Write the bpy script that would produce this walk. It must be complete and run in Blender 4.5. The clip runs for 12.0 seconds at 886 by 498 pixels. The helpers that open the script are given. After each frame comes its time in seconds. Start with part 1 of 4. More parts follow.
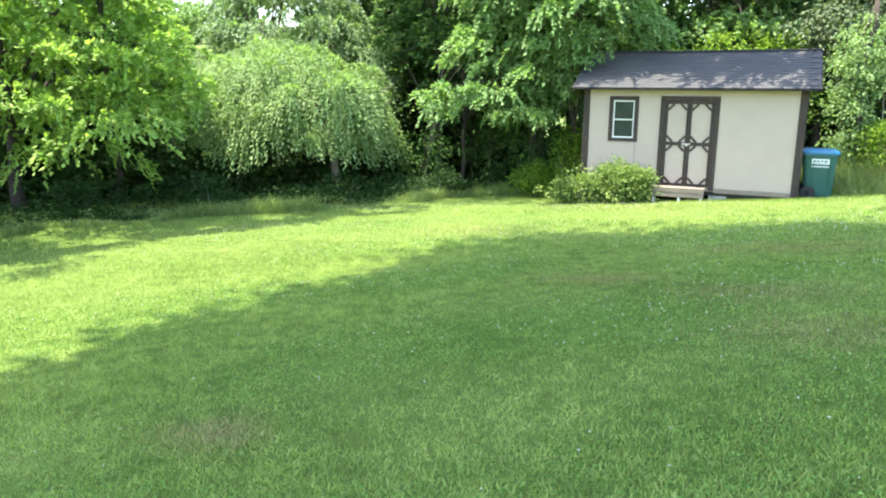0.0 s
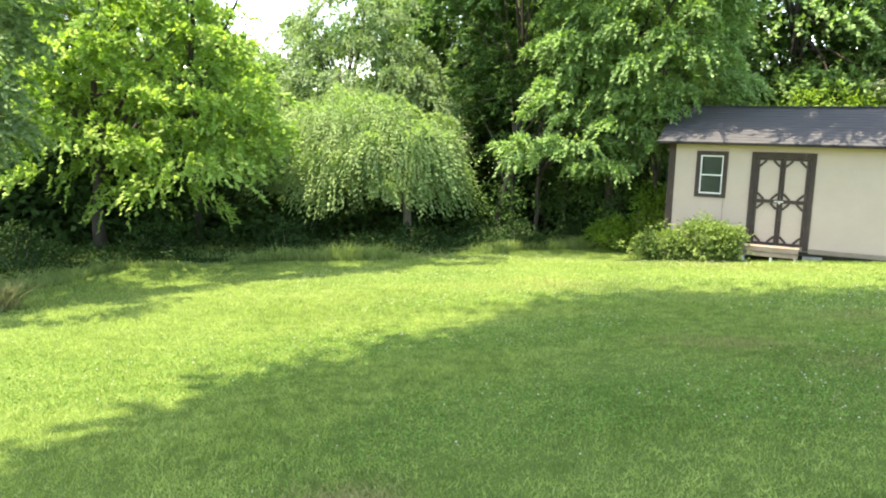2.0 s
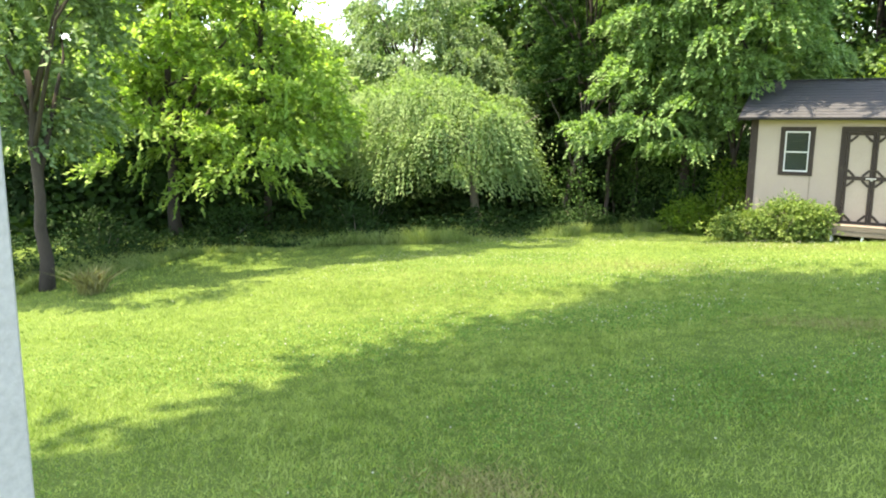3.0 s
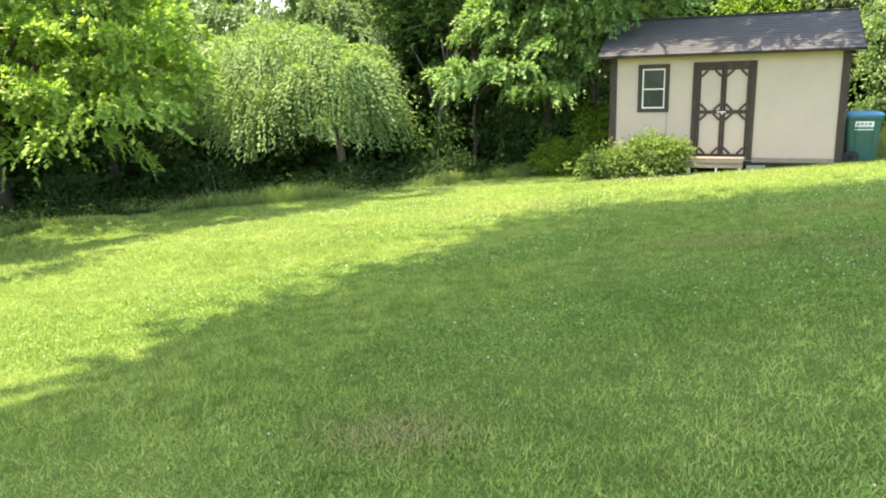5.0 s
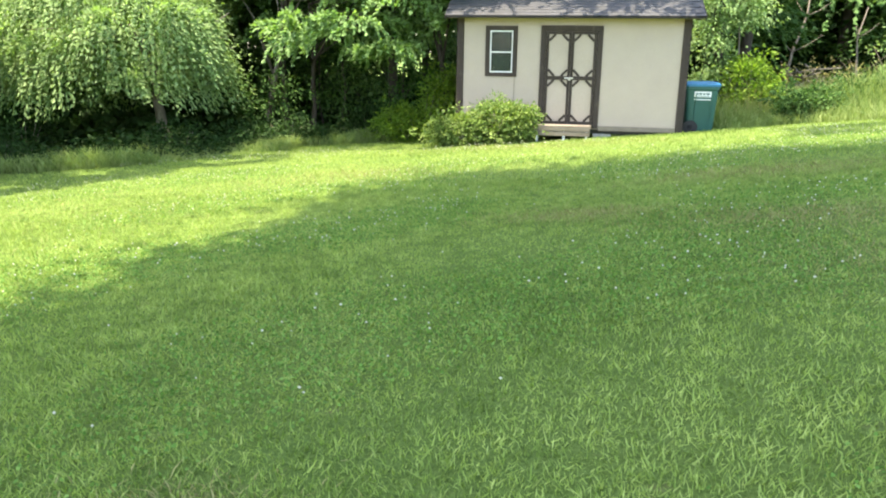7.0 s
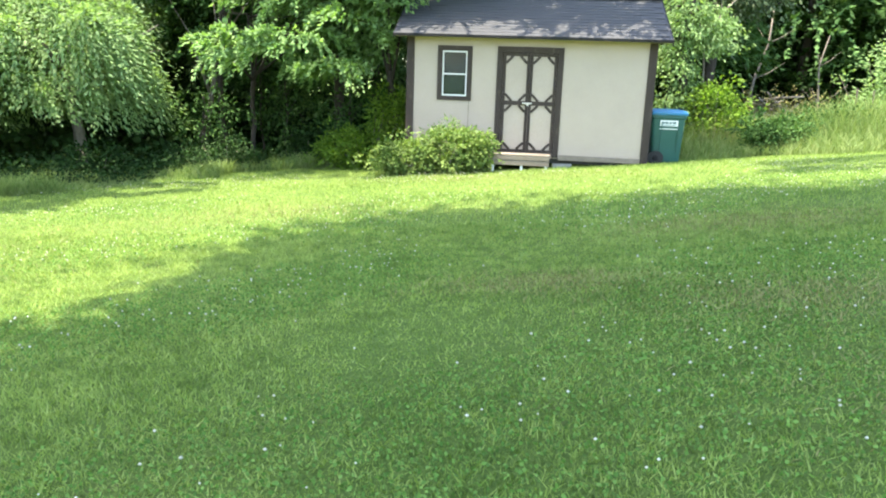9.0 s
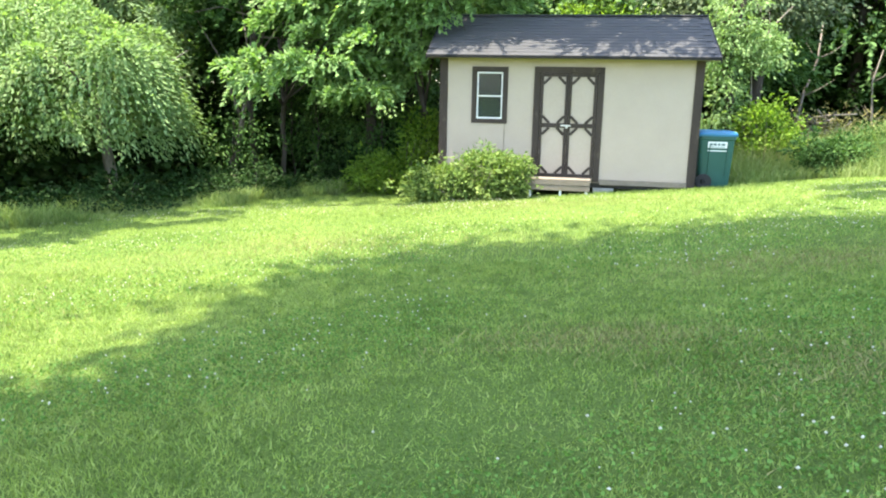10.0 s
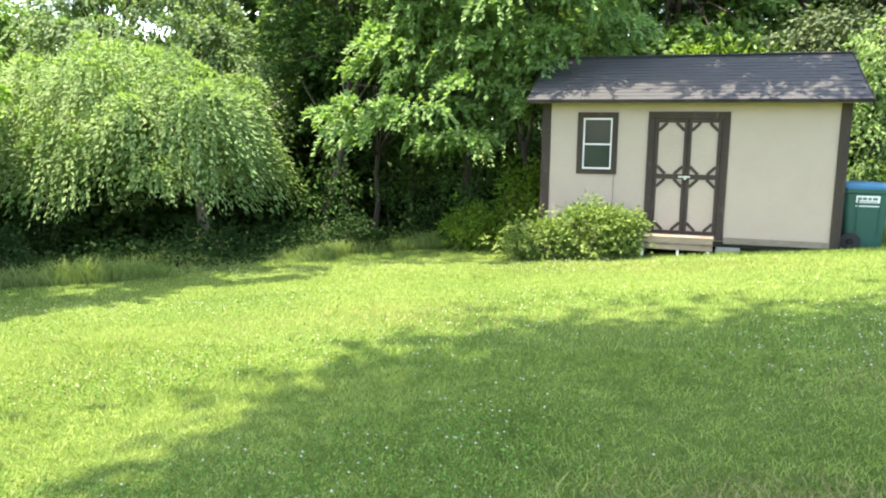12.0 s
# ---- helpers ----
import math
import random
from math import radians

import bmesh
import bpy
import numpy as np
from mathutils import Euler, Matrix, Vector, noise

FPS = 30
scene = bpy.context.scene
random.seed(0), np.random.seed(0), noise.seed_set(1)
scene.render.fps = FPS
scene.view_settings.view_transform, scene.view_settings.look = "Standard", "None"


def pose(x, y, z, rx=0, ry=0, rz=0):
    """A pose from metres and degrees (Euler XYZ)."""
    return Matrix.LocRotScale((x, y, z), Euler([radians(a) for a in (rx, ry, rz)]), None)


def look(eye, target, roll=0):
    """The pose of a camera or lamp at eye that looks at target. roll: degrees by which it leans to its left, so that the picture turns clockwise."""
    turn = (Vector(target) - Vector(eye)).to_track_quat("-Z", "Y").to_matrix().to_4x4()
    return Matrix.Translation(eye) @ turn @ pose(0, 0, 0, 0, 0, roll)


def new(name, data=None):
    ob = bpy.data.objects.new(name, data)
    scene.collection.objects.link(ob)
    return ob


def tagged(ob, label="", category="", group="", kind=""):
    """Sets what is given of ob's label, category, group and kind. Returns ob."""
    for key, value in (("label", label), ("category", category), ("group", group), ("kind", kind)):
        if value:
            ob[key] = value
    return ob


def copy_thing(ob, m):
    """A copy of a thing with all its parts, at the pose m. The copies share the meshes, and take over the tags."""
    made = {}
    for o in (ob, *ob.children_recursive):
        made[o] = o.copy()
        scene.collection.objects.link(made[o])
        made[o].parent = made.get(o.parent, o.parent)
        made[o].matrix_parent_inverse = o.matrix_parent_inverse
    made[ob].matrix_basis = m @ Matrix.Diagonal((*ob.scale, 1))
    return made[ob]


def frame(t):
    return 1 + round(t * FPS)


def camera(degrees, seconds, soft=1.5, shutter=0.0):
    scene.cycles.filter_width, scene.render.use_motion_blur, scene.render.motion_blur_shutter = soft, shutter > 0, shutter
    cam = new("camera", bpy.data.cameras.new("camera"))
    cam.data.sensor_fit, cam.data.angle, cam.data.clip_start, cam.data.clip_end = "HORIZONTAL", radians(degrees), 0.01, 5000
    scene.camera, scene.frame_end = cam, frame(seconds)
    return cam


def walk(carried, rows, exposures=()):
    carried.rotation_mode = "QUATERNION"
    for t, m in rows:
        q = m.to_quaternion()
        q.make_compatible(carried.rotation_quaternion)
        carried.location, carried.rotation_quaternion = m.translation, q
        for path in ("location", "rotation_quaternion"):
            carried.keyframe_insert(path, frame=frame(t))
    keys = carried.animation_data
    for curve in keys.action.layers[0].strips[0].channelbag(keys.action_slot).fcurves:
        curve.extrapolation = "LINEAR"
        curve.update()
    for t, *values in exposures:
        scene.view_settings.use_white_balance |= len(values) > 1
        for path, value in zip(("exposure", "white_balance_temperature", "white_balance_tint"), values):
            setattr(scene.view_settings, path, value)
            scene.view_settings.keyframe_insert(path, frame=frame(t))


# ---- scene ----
cam = camera(62.8, 12.0, soft=2.0)
PATH = [
    (0, (7.073, -2.276, 2.553), (6.263, -0.5, 2.118), 0.4),
    (0.5, (6.894, -2.245, 2.567), (6.084, -0.456, 2.192), 1.0),
    (1, (6.681, -2.198, 2.567), (5.858, -0.405, 2.237), 1.5),
    (1.5, (6.484, -2.177, 2.524), (5.609, -0.405, 2.219), 1.7),
    (2, (6.26, -2.234, 2.475), (5.321, -0.494, 2.176), 1.6),
    (2.5, (6.032, -2.267, 2.449), (5.003, -0.583, 2.127), 1.1),
    (2.7, (5.928, -2.266, 2.416), (4.859, -0.608, 2.089), 0.7),
    (4.3, (5.641, -2.181, 2.094), (4.733, -0.442, 1.706), -1.1),
    (4.5, (5.591, -2.116, 2.083), (4.722, -0.36, 1.682), -1.1),
    (5, (5.457, -1.942, 2.05), (4.725, -0.134, 1.608), -1.5),
    (5.5, (5.354, -1.724, 2.021), (4.781, 0.129, 1.536), -1.5),
    (6, (5.31, -1.447, 1.938), (4.84, 0.427, 1.422), -0.9),
    (6.5, (5.279, -1.125, 1.9), (4.891, 0.766, 1.375), -0.0),
    (7, (5.235, -0.745, 1.842), (4.906, 1.156, 1.314), 0.7),
    (7.2, (5.228, -0.62, 1.837), (4.917, 1.283, 1.305), 1.0),
    (8.8, (5.23, 0.554, 1.88), (5.013, 2.482, 1.394), 2.0),
    (9, (5.226, 0.686, 1.879), (5.006, 2.615, 1.402), 1.9),
    (9.5, (5.214, 1.024, 1.908), (4.96, 2.955, 1.452), 1.5),
    (10, (5.138, 1.35, 1.91), (4.82, 3.278, 1.483), 1.1),
    (10.5, (5.069, 1.632, 1.918), (4.681, 3.554, 1.526), 0.8),
    (11, (5.045, 1.958, 1.943), (4.581, 3.871, 1.588), 0.7),
    (11.5, (4.993, 2.244, 1.938), (4.457, 4.142, 1.609), 0.7),
    (12, (4.95, 2.584, 1.933), (4.355, 4.469, 1.625), 0.7),
]
walk(cam, [(t, look(eye, target, roll)) for t, eye, target, roll in PATH],
     [(0, 3.03, 6850, 10), (1, 2.92, 7750, 12), (2.5, 2.88, 7950, 12), (4.5, 2.86, 8350, 12), (5.5, 2.9, 7900, 12), (7, 2.96, 7550, 11), (9.5, 3.04, 6900, 10), (12, 2.87, 7550, 12)])


# ---- light ----
SUN = Vector((-0.26, -0.10, 0.96)).normalized()
world = bpy.data.worlds.new("sky")
scene.world = world
world.use_nodes = True
wt = world.node_tree
sky = wt.nodes.new("ShaderNodeTexSky")
sky.sky_type = "NISHITA"
sky.sun_disc = False
sky.sun_elevation = math.asin(SUN.z)
sky.sun_rotation = math.atan2(SUN.x, SUN.y)
sky.air_density, sky.dust_density, sky.ozone_density = 1.0, 1.6, 1.0
wt.nodes["Background"].inputs["Strength"].default_value = 0.148
wt.links.new(sky.outputs[0], wt.nodes["Background"].inputs["Color"])
sun = new("sun", bpy.data.lights.new("sun", "SUN"))
sun.data.energy, sun.data.angle, sun.data.color = 2.45, radians(0.55), (1.0, 0.94, 0.82)
sun.matrix_world = look(SUN * 60, (0, 0, 0))


# ---- materials ----
def nodes_of(name):
    m = bpy.data.materials.new(name)
    m.use_nodes = True
    t = m.node_tree
    return m, t, t.nodes["Principled BSDF"]


def add(t, kind, **values):
    n = t.nodes.new(kind)
    for k, v in values.items():
        n.inputs[k].default_value = v
    return n


def ramp(t, source, stops):
    n = t.nodes.new("ShaderNodeValToRGB")
    while len(n.color_ramp.elements) < len(stops):
        n.color_ramp.elements.new(0.5)
    for e, (p, c) in zip(n.color_ramp.elements, stops):
        e.position, e.color = p, (*c, 1)
    t.links.new(source, n.inputs[0])
    return n.outputs[0]


def mixed(t, fac, a, b, blend="MIX"):
    n = t.nodes.new("ShaderNodeMix")
    n.data_type, n.blend_type = "RGBA", blend
    for sock, v in ((n.inputs[0], fac), (n.inputs[6], a), (n.inputs[7], b)):
        if hasattr(v, "is_linked"):
            t.links.new(v, sock)
        else:
            sock.default_value = v if isinstance(v, float) else (*v, 1)
    return n.outputs[2]


def grain(t, scale, detail=4.0, rough=0.6, stretch=None, space="Object"):
    c = t.nodes.new("ShaderNodeTexCoord")
    n = add(t, "ShaderNodeTexNoise", Scale=scale, Detail=detail, Roughness=rough)
    out = c.outputs[space]
    if stretch:
        mp = t.nodes.new("ShaderNodeMapping")
        mp.inputs["Scale"].default_value = stretch
        t.links.new(out, mp.inputs[0])
        out = mp.outputs[0]
    t.links.new(out, n.inputs["Vector"])
    return n.outputs["Fac"]


def bump(t, b, height, strength, distance=0.01):
    n = add(t, "ShaderNodeBump", Strength=strength, Distance=distance)
    t.links.new(height, n.inputs["Height"])
    t.links.new(n.outputs[0], b.inputs["Normal"])


def surface(name, light, dark, rough=0.7, scale=6.0, fine=60.0, metal=0.0, relief=0.3, stretch=None, wear=None):
    """A surface with broad stains and a fine grain."""
    m, t, b = nodes_of(name)
    broad = grain(t, scale, 5.0, 0.65, stretch)
    small = grain(t, fine, 3.0, 0.6, stretch)
    col = ramp(t, broad, [(0.3, dark), (0.68, light)])
    col = mixed(t, 0.28, col, ramp(t, small, [(0.25, tuple(c * 0.45 for c in light)), (0.75, tuple(min(1, c * 1.25) for c in light))]))
    if wear:
        spots = ramp(t, grain(t, scale * 3.1, 6.0, 0.75, stretch), [(0.58, (0, 0, 0)), (0.70, (1, 1, 1))])
        col = mixed(t, spots, col, wear)
    t.links.new(col, b.inputs["Base Color"])
    b.inputs["Roughness"].default_value, b.inputs["Metallic"].default_value = rough, metal
    bump(t, b, small, relief)
    return m


def foliage(name, base, young, through_light=0.35, rough=0.5, patch=0.5, gloss=0.35, clump=0.0):
    """Leaves that differ one from the next, in broad patches too, and let light through."""
    m, t, b = nodes_of(name)
    geo = t.nodes.new("ShaderNodeNewGeometry")
    col = ramp(t, geo.outputs["Random Per Island"], [(0.0, tuple(c * 0.45 for c in base)), (0.5, base), (1.0, young)])
    patchy = ramp(t, grain(t, patch, 3.0, 0.6), [(0.35, tuple(c * 0.8 for c in base)), (0.7, young)])
    col = mixed(t, 0.35, col, patchy)
    if clump:
        col = mixed(t, 0.85, col, ramp(t, grain(t, clump, 4.0, 0.7), [(0.33, (0.42, 0.50, 0.42)), (0.52, (0.95, 0.97, 0.95)), (0.7, (1.25, 1.18, 1.2))]), "MULTIPLY")
    t.links.new(col, b.inputs["Base Color"])
    b.inputs["Roughness"].default_value = min(1.0, rough + 0.12)
    b.inputs["Specular IOR Level"].default_value = gloss * 0.5
    tr = t.nodes.new("ShaderNodeBsdfTranslucent")
    t.links.new(mixed(t, 1.0, col, (1.15, 1.28, 0.55), "MULTIPLY"), tr.inputs["Color"])
    mx = add(t, "ShaderNodeMixShader", Fac=through_light)
    t.links.new(b.outputs[0], mx.inputs[1])
    t.links.new(tr.outputs[0], mx.inputs[2])
    t.links.new(mx.outputs[0], t.nodes["Material Output"].inputs["Surface"])
    return m


M_LAWN = foliage("lawn_blades", (0.215, 0.318, 0.070), (0.392, 0.472, 0.158), 0.30, 0.55, 0.55, 0.25, 5.0)
M_TALL = foliage("tall_grass", (0.160, 0.255, 0.070), (0.320, 0.370, 0.150), 0.30, 0.6, 0.6)
M_STRAW = foliage("dry_stems", (0.220, 0.215, 0.085), (0.350, 0.335, 0.150), 0.2, 0.8, 2.0)
M_CLOVER = foliage("clover", (0.092, 0.205, 0.038), (0.205, 0.350, 0.085), 0.25, 0.7, 0.8)
M_FLOWER = surface("clover_flower", (0.56, 0.55, 0.43), (0.42, 0.42, 0.31), 0.9, 40.0, 200.0)
M_MAPLE = foliage("maple_leaves", (0.240, 0.405, 0.088), (0.410, 0.560, 0.155), 0.46, 0.42, 0.5, 0.5)
M_WILLOW = foliage("weeping_leaves", (0.172, 0.292, 0.108), (0.305, 0.425, 0.185), 0.42, 0.45, 0.6, 0.4)
M_LOCUST = foliage("light_leaves", (0.155, 0.290, 0.095), (0.285, 0.425, 0.170), 0.42, 0.45, 0.5, 0.4)
M_PALELEAF = foliage("pale_leaves", (0.150, 0.250, 0.110), (0.260, 0.370, 0.180), 0.38, 0.45, 0.5, 0.4)
M_WOODS = foliage("wood_leaves", (0.048, 0.112, 0.030), (0.100, 0.185, 0.055), 0.30, 0.65, 0.35, 0.2)
M_PINE = foliage("needle_sprays", (0.075, 0.120, 0.060), (0.150, 0.190, 0.100), 0.2, 0.55, 0.6)
M_MIDWOOD = foliage("mid_wood_leaves", (0.075, 0.165, 0.052), (0.150, 0.265, 0.095), 0.32, 0.65, 0.4, 0.2)
# Near-black leaf green: the shade under the trees is in the colour.
M_SHADE_LEAF = foliage("shade_dark_leaves", (0.018, 0.048, 0.012), (0.040, 0.085, 0.022), 0.2, 0.55, 0.4, 0.25)
M_YELLOW = foliage("yellow_green_leaves", (0.125, 0.240, 0.030), (0.235, 0.350, 0.050), 0.42, 0.5, 1.0)
M_SHRUB = foliage("shrub_leaves", (0.110, 0.195, 0.048), (0.255, 0.330, 0.095), 0.35, 0.45, 1.6)
M_BARK = surface("bark", (0.055, 0.044, 0.034), (0.024, 0.019, 0.015), 0.95, 5.0, 40.0, 0, 0.9, (1, 1, 0.25))
M_PALEBARK = surface("pale_bark", (0.21, 0.185, 0.15), (0.085, 0.072, 0.06), 0.9, 5.0, 40.0, 0, 0.8, (1, 1, 0.3))
M_SIDING = surface("cream_painted_siding", (0.425, 0.350, 0.288), (0.385, 0.314, 0.257), 0.75, 1.4, 90.0, 0, 0.15)
M_TRIM = surface("brown_stained_wood", (0.048, 0.034, 0.027), (0.028, 0.020, 0.016), 0.88, 3.0, 45.0, 0, 0.5, (1, 1, 0.3), (0.10, 0.078, 0.062))
M_GREYWOOD = surface("weathered_grey_wood", (0.25, 0.21, 0.165), (0.13, 0.105, 0.082), 0.9, 3.0, 40.0, 0, 0.6, (0.25, 1, 1), (0.12, 0.10, 0.08))
M_WHITE = surface("white_vinyl", (0.78, 0.78, 0.76), (0.70, 0.70, 0.67), 0.5, 4.0, 80.0, 0, 0.1)
M_SHINGLE = surface("grey_asphalt_shingle", (0.050, 0.053, 0.060), (0.032, 0.034, 0.040), 0.9, 2.0, 120.0, 0, 0.8)
M_DRIP = surface("black_eave_board", (0.007, 0.007, 0.007), (0.004, 0.004, 0.004), 0.9, 4.0, 60.0)
M_BLOCK = surface("concrete_block", (0.42, 0.41, 0.38), (0.28, 0.27, 0.25), 0.95, 6.0, 70.0, 0, 0.6)
M_BIN = surface("teal_plastic", (0.011, 0.085, 0.068), (0.009, 0.066, 0.054), 0.5, 3.0, 120.0, 0, 0.12)
M_LID = surface("blue_plastic", (0.016, 0.160, 0.300), (0.013, 0.130, 0.250), 0.45, 4.0, 120.0, 0, 0.1)
M_RUBBER = surface("black_rubber", (0.022, 0.022, 0.024), (0.014, 0.014, 0.015), 0.8, 8.0, 80.0)
M_LABEL = surface("white_label", (0.80, 0.82, 0.82), (0.72, 0.74, 0.74), 0.5, 8.0, 90.0)
M_INK = surface("grey_print", (0.10, 0.16, 0.17), (0.07, 0.12, 0.13), 0.6, 8.0, 90.0)
M_METAL = surface("galvanised_latch", (0.62, 0.60, 0.56), (0.45, 0.43, 0.40), 0.45, 10.0, 90.0, 0.7)
M_PANEBACK = surface("dark_pane_backing", (0.022, 0.034, 0.032), (0.016, 0.026, 0.025), 0.8, 5.0, 60.0)
M_DARK = surface("dark_room_boards", (0.05, 0.045, 0.04), (0.03, 0.027, 0.025), 0.9, 3.0, 50.0)
M_PAINTPOST = surface("white_painted_post", (0.52, 0.51, 0.48), (0.42, 0.41, 0.385), 0.6, 3.0, 60.0, 0, 0.3)

M_GLASS, gt, gb = nodes_of("window_glass")
gb.inputs["Specular IOR Level"].default_value = 0.25
gb.inputs["Base Color"].default_value = (0.9, 0.95, 0.93, 1)
gb.inputs["Roughness"].default_value, gb.inputs["Transmission Weight"].default_value, gb.inputs["IOR"].default_value = 0.04, 1.0, 1.22


def ground_material():
    m, t, b = nodes_of("lawn_soil")
    big = grain(t, 0.55, 4.0, 0.6)
    mid = grain(t, 4.0, 5.0, 0.7)
    fine = grain(t, 55.0, 4.0, 0.7)
    green = ramp(t, big, [(0.3, (0.060, 0.115, 0.022)), (0.7, (0.120, 0.175, 0.038))])
    green = mixed(t, 0.5, green, ramp(t, fine, [(0.3, (0.025, 0.050, 0.012)), (0.7, (0.180, 0.260, 0.065))]))
    dry = ramp(t, mid, [(0.62, (0, 0, 0)), (0.80, (1, 1, 1))])
    col = mixed(t, dry, green, (0.19, 0.17, 0.075))
    t.links.new(col, b.inputs["Base Color"])
    b.inputs["Roughness"].default_value = 0.95
    b.inputs["Specular IOR Level"].default_value = 0.1
    bump(t, b, fine, 0.8, 0.03)
    return m


M_GROUND = ground_material()


# ---- mesh helpers ----
def height(x, y):
    """The lie of the lawn: it falls away to the woods and rises towards the field."""
    u = np.clip(np.asarray(x, float), -13.0, 13.0)
    v = np.clip(np.asarray(y, float), -7.0, 23.0)
    return -0.0268 + 0.0953 * u + 0.00705 * v + 0.00296 * u * u - 0.00307 * u * v - 0.00182 * v * v


def hz(x, y):
    return float(height(x, y))


def mesh_of(name, verts, faces, material, smooth=False):
    me = bpy.data.meshes.new(name)
    me.from_pydata([tuple(v) for v in verts], [], [tuple(f) for f in faces])
    me.materials.append(material)
    if smooth:
        me.polygons.foreach_set("use_smooth", [True] * len(me.polygons))
    return me


def array_mesh(name, verts, corners, sides, material):
    """A mesh from an array of vertices and of the corners of faces with that many sides."""
    me = bpy.data.meshes.new(name)
    n = len(corners) // sides
    me.vertices.add(len(verts))
    me.vertices.foreach_set("co", np.ascontiguousarray(verts, dtype=np.float32).ravel())
    me.loops.add(n * sides)
    me.loops.foreach_set("vertex_index", np.ascontiguousarray(corners, dtype=np.int32))
    me.polygons.add(n)
    me.polygons.foreach_set("loop_start", np.arange(n, dtype=np.int32) * sides)
    me.materials.append(material)
    me.update()
    me.validate()
    return me


def part(name, bm, material, parent, label=""):
    me = bpy.data.meshes.new(name)
    bmesh.ops.recalc_face_normals(bm, faces=bm.faces)
    bm.to_mesh(me)
    bm.free()
    me.materials.append(material)
    ob = new(name, me)
    ob.parent = parent
    return tagged(ob, label)


def held(name, me, parent, label=""):
    ob = new(name, me)
    ob.parent = parent
    return tagged(ob, label)


def thing(name, at, label, category, group="", kind=""):
    ob = new(name)
    ob.location = at
    ob.empty_display_size = 0.2
    return tagged(ob, label, category, group, kind)


def box(bm, x0, x1, y0, y1, z0, z1, bevel=0.0, turn=None):
    r = bmesh.ops.create_cube(bm, size=1.0)["verts"]
    m = Matrix.Translation(((x0 + x1) / 2, (y0 + y1) / 2, (z0 + z1) / 2)) @ Matrix.Diagonal((x1 - x0, y1 - y0, z1 - z0, 1))
    if turn is not None:
        m = turn @ m
    bmesh.ops.transform(bm, matrix=m, verts=r)
    if bevel:
        edges = list({e for v in r for e in v.link_edges})
        bmesh.ops.bevel(bm, geom=edges, offset=bevel, segments=1, affect="EDGES")
    return bm


def one_box(*a, **k):
    return box(bmesh.new(), *a, **k)


def tube(points, radii, sides=8):
    """Vertices and faces of a tapered tube along points."""
    pts = [Vector(p) for p in points]
    verts, faces = [], []
    for i, p in enumerate(pts):
        d = (pts[min(i + 1, len(pts) - 1)] - pts[max(i - 1, 0)]).normalized()
        a = d.orthogonal().normalized() if abs(d.z) < 0.95 else Vector((1, 0, 0)).cross(d).normalized()
        b = d.cross(a)
        for k in range(sides):
            w = 2 * math.pi * k / sides
            verts.append(p + (a * math.cos(w) + b * math.sin(w)) * radii[i])
    for i in range(len(pts) - 1):
        for k in range(sides):
            j = (k + 1) % sides
            faces.append((i * sides + k, i * sides + j, (i + 1) * sides + j, (i + 1) * sides + k))
    faces.append(tuple(reversed(range(sides))))
    faces.append(tuple((len(pts) - 1) * sides + k for k in range(sides)))
    return verts, faces


def joined(pieces):
    verts, faces = [], []
    for v, f in pieces:
        o = len(verts)
        verts += v
        faces += [tuple(i + o for i in q) for q in f]
    return verts, faces


def unit(v):
    return v / np.maximum(np.linalg.norm(v, axis=1, keepdims=True), 1e-6)


def leaf_mesh(name, rng, pos, axis, length, width, material, fold=0.25, facing=None):
    """Leaves at pos along axis: each a kite of two folded halves, loosely turned to face a direction if one is given."""
    n = len(pos)
    axis = unit(axis)
    towards = rng.normal(size=(n, 3))
    if facing is not None:
        towards = towards * 0.45 + facing
    side = unit(np.cross(towards, axis))
    up = np.cross(side, axis)
    ln = (length * rng.uniform(0.6, 1.3, n))[:, None]
    wd = (width * rng.uniform(0.6, 1.3, n))[:, None]
    base = pos
    mid = pos + axis * ln * 0.42
    tip = pos + axis * ln - up * ln * 0.18
    left = mid + side * wd * 0.5 + up * wd * fold
    right = mid - side * wd * 0.5 + up * wd * fold
    verts = np.stack([base, left, tip, right], 1).reshape(-1, 3)
    i = np.arange(n)[:, None] * 4
    corners = np.concatenate([i + np.array([[0, 2, 1]]), i + np.array([[0, 3, 2]])], 1).ravel()
    return array_mesh(name, verts, corners, 3, material)


def clumps(rng, blobs, count, per, spread, droop=0.3, shell=0.45, flat=0.5):
    """Points and directions of leaves, gathered in clumps towards the outside of rounded masses."""
    w = np.array([b[3] * b[4] + b[4] * b[5] + b[3] * b[5] for b in blobs])
    pick = rng.choice(len(blobs), count, p=w / w.sum())
    bl = np.array(blobs, float)[pick]
    d = unit(rng.normal(size=(count, 3)))
    r = (shell ** 3 + (1 - shell ** 3) * rng.uniform(size=count)) ** (1 / 3)
    r = r * (1 + 0.16 * rng.normal(size=count))
    c = bl[:, :3] + d * bl[:, 3:6] * r[:, None]
    size = spread * rng.uniform(0.5, 1.5, count)
    off = rng.normal(size=(count, per, 3)) * size[:, None, None] * np.array([1, 1, flat])
    off[:, :, 2] -= 0.35 * np.linalg.norm(off[:, :, :2], axis=2)
    pos = (c[:, None, :] + off).reshape(-1, 3)
    axis = off + d[:, None, :] * 0.5 * spread + rng.normal(size=off.shape) * spread * 0.7
    axis = axis.reshape(-1, 3)
    axis = unit(axis)
    axis[:, 2] -= droop
    return pos, axis, c


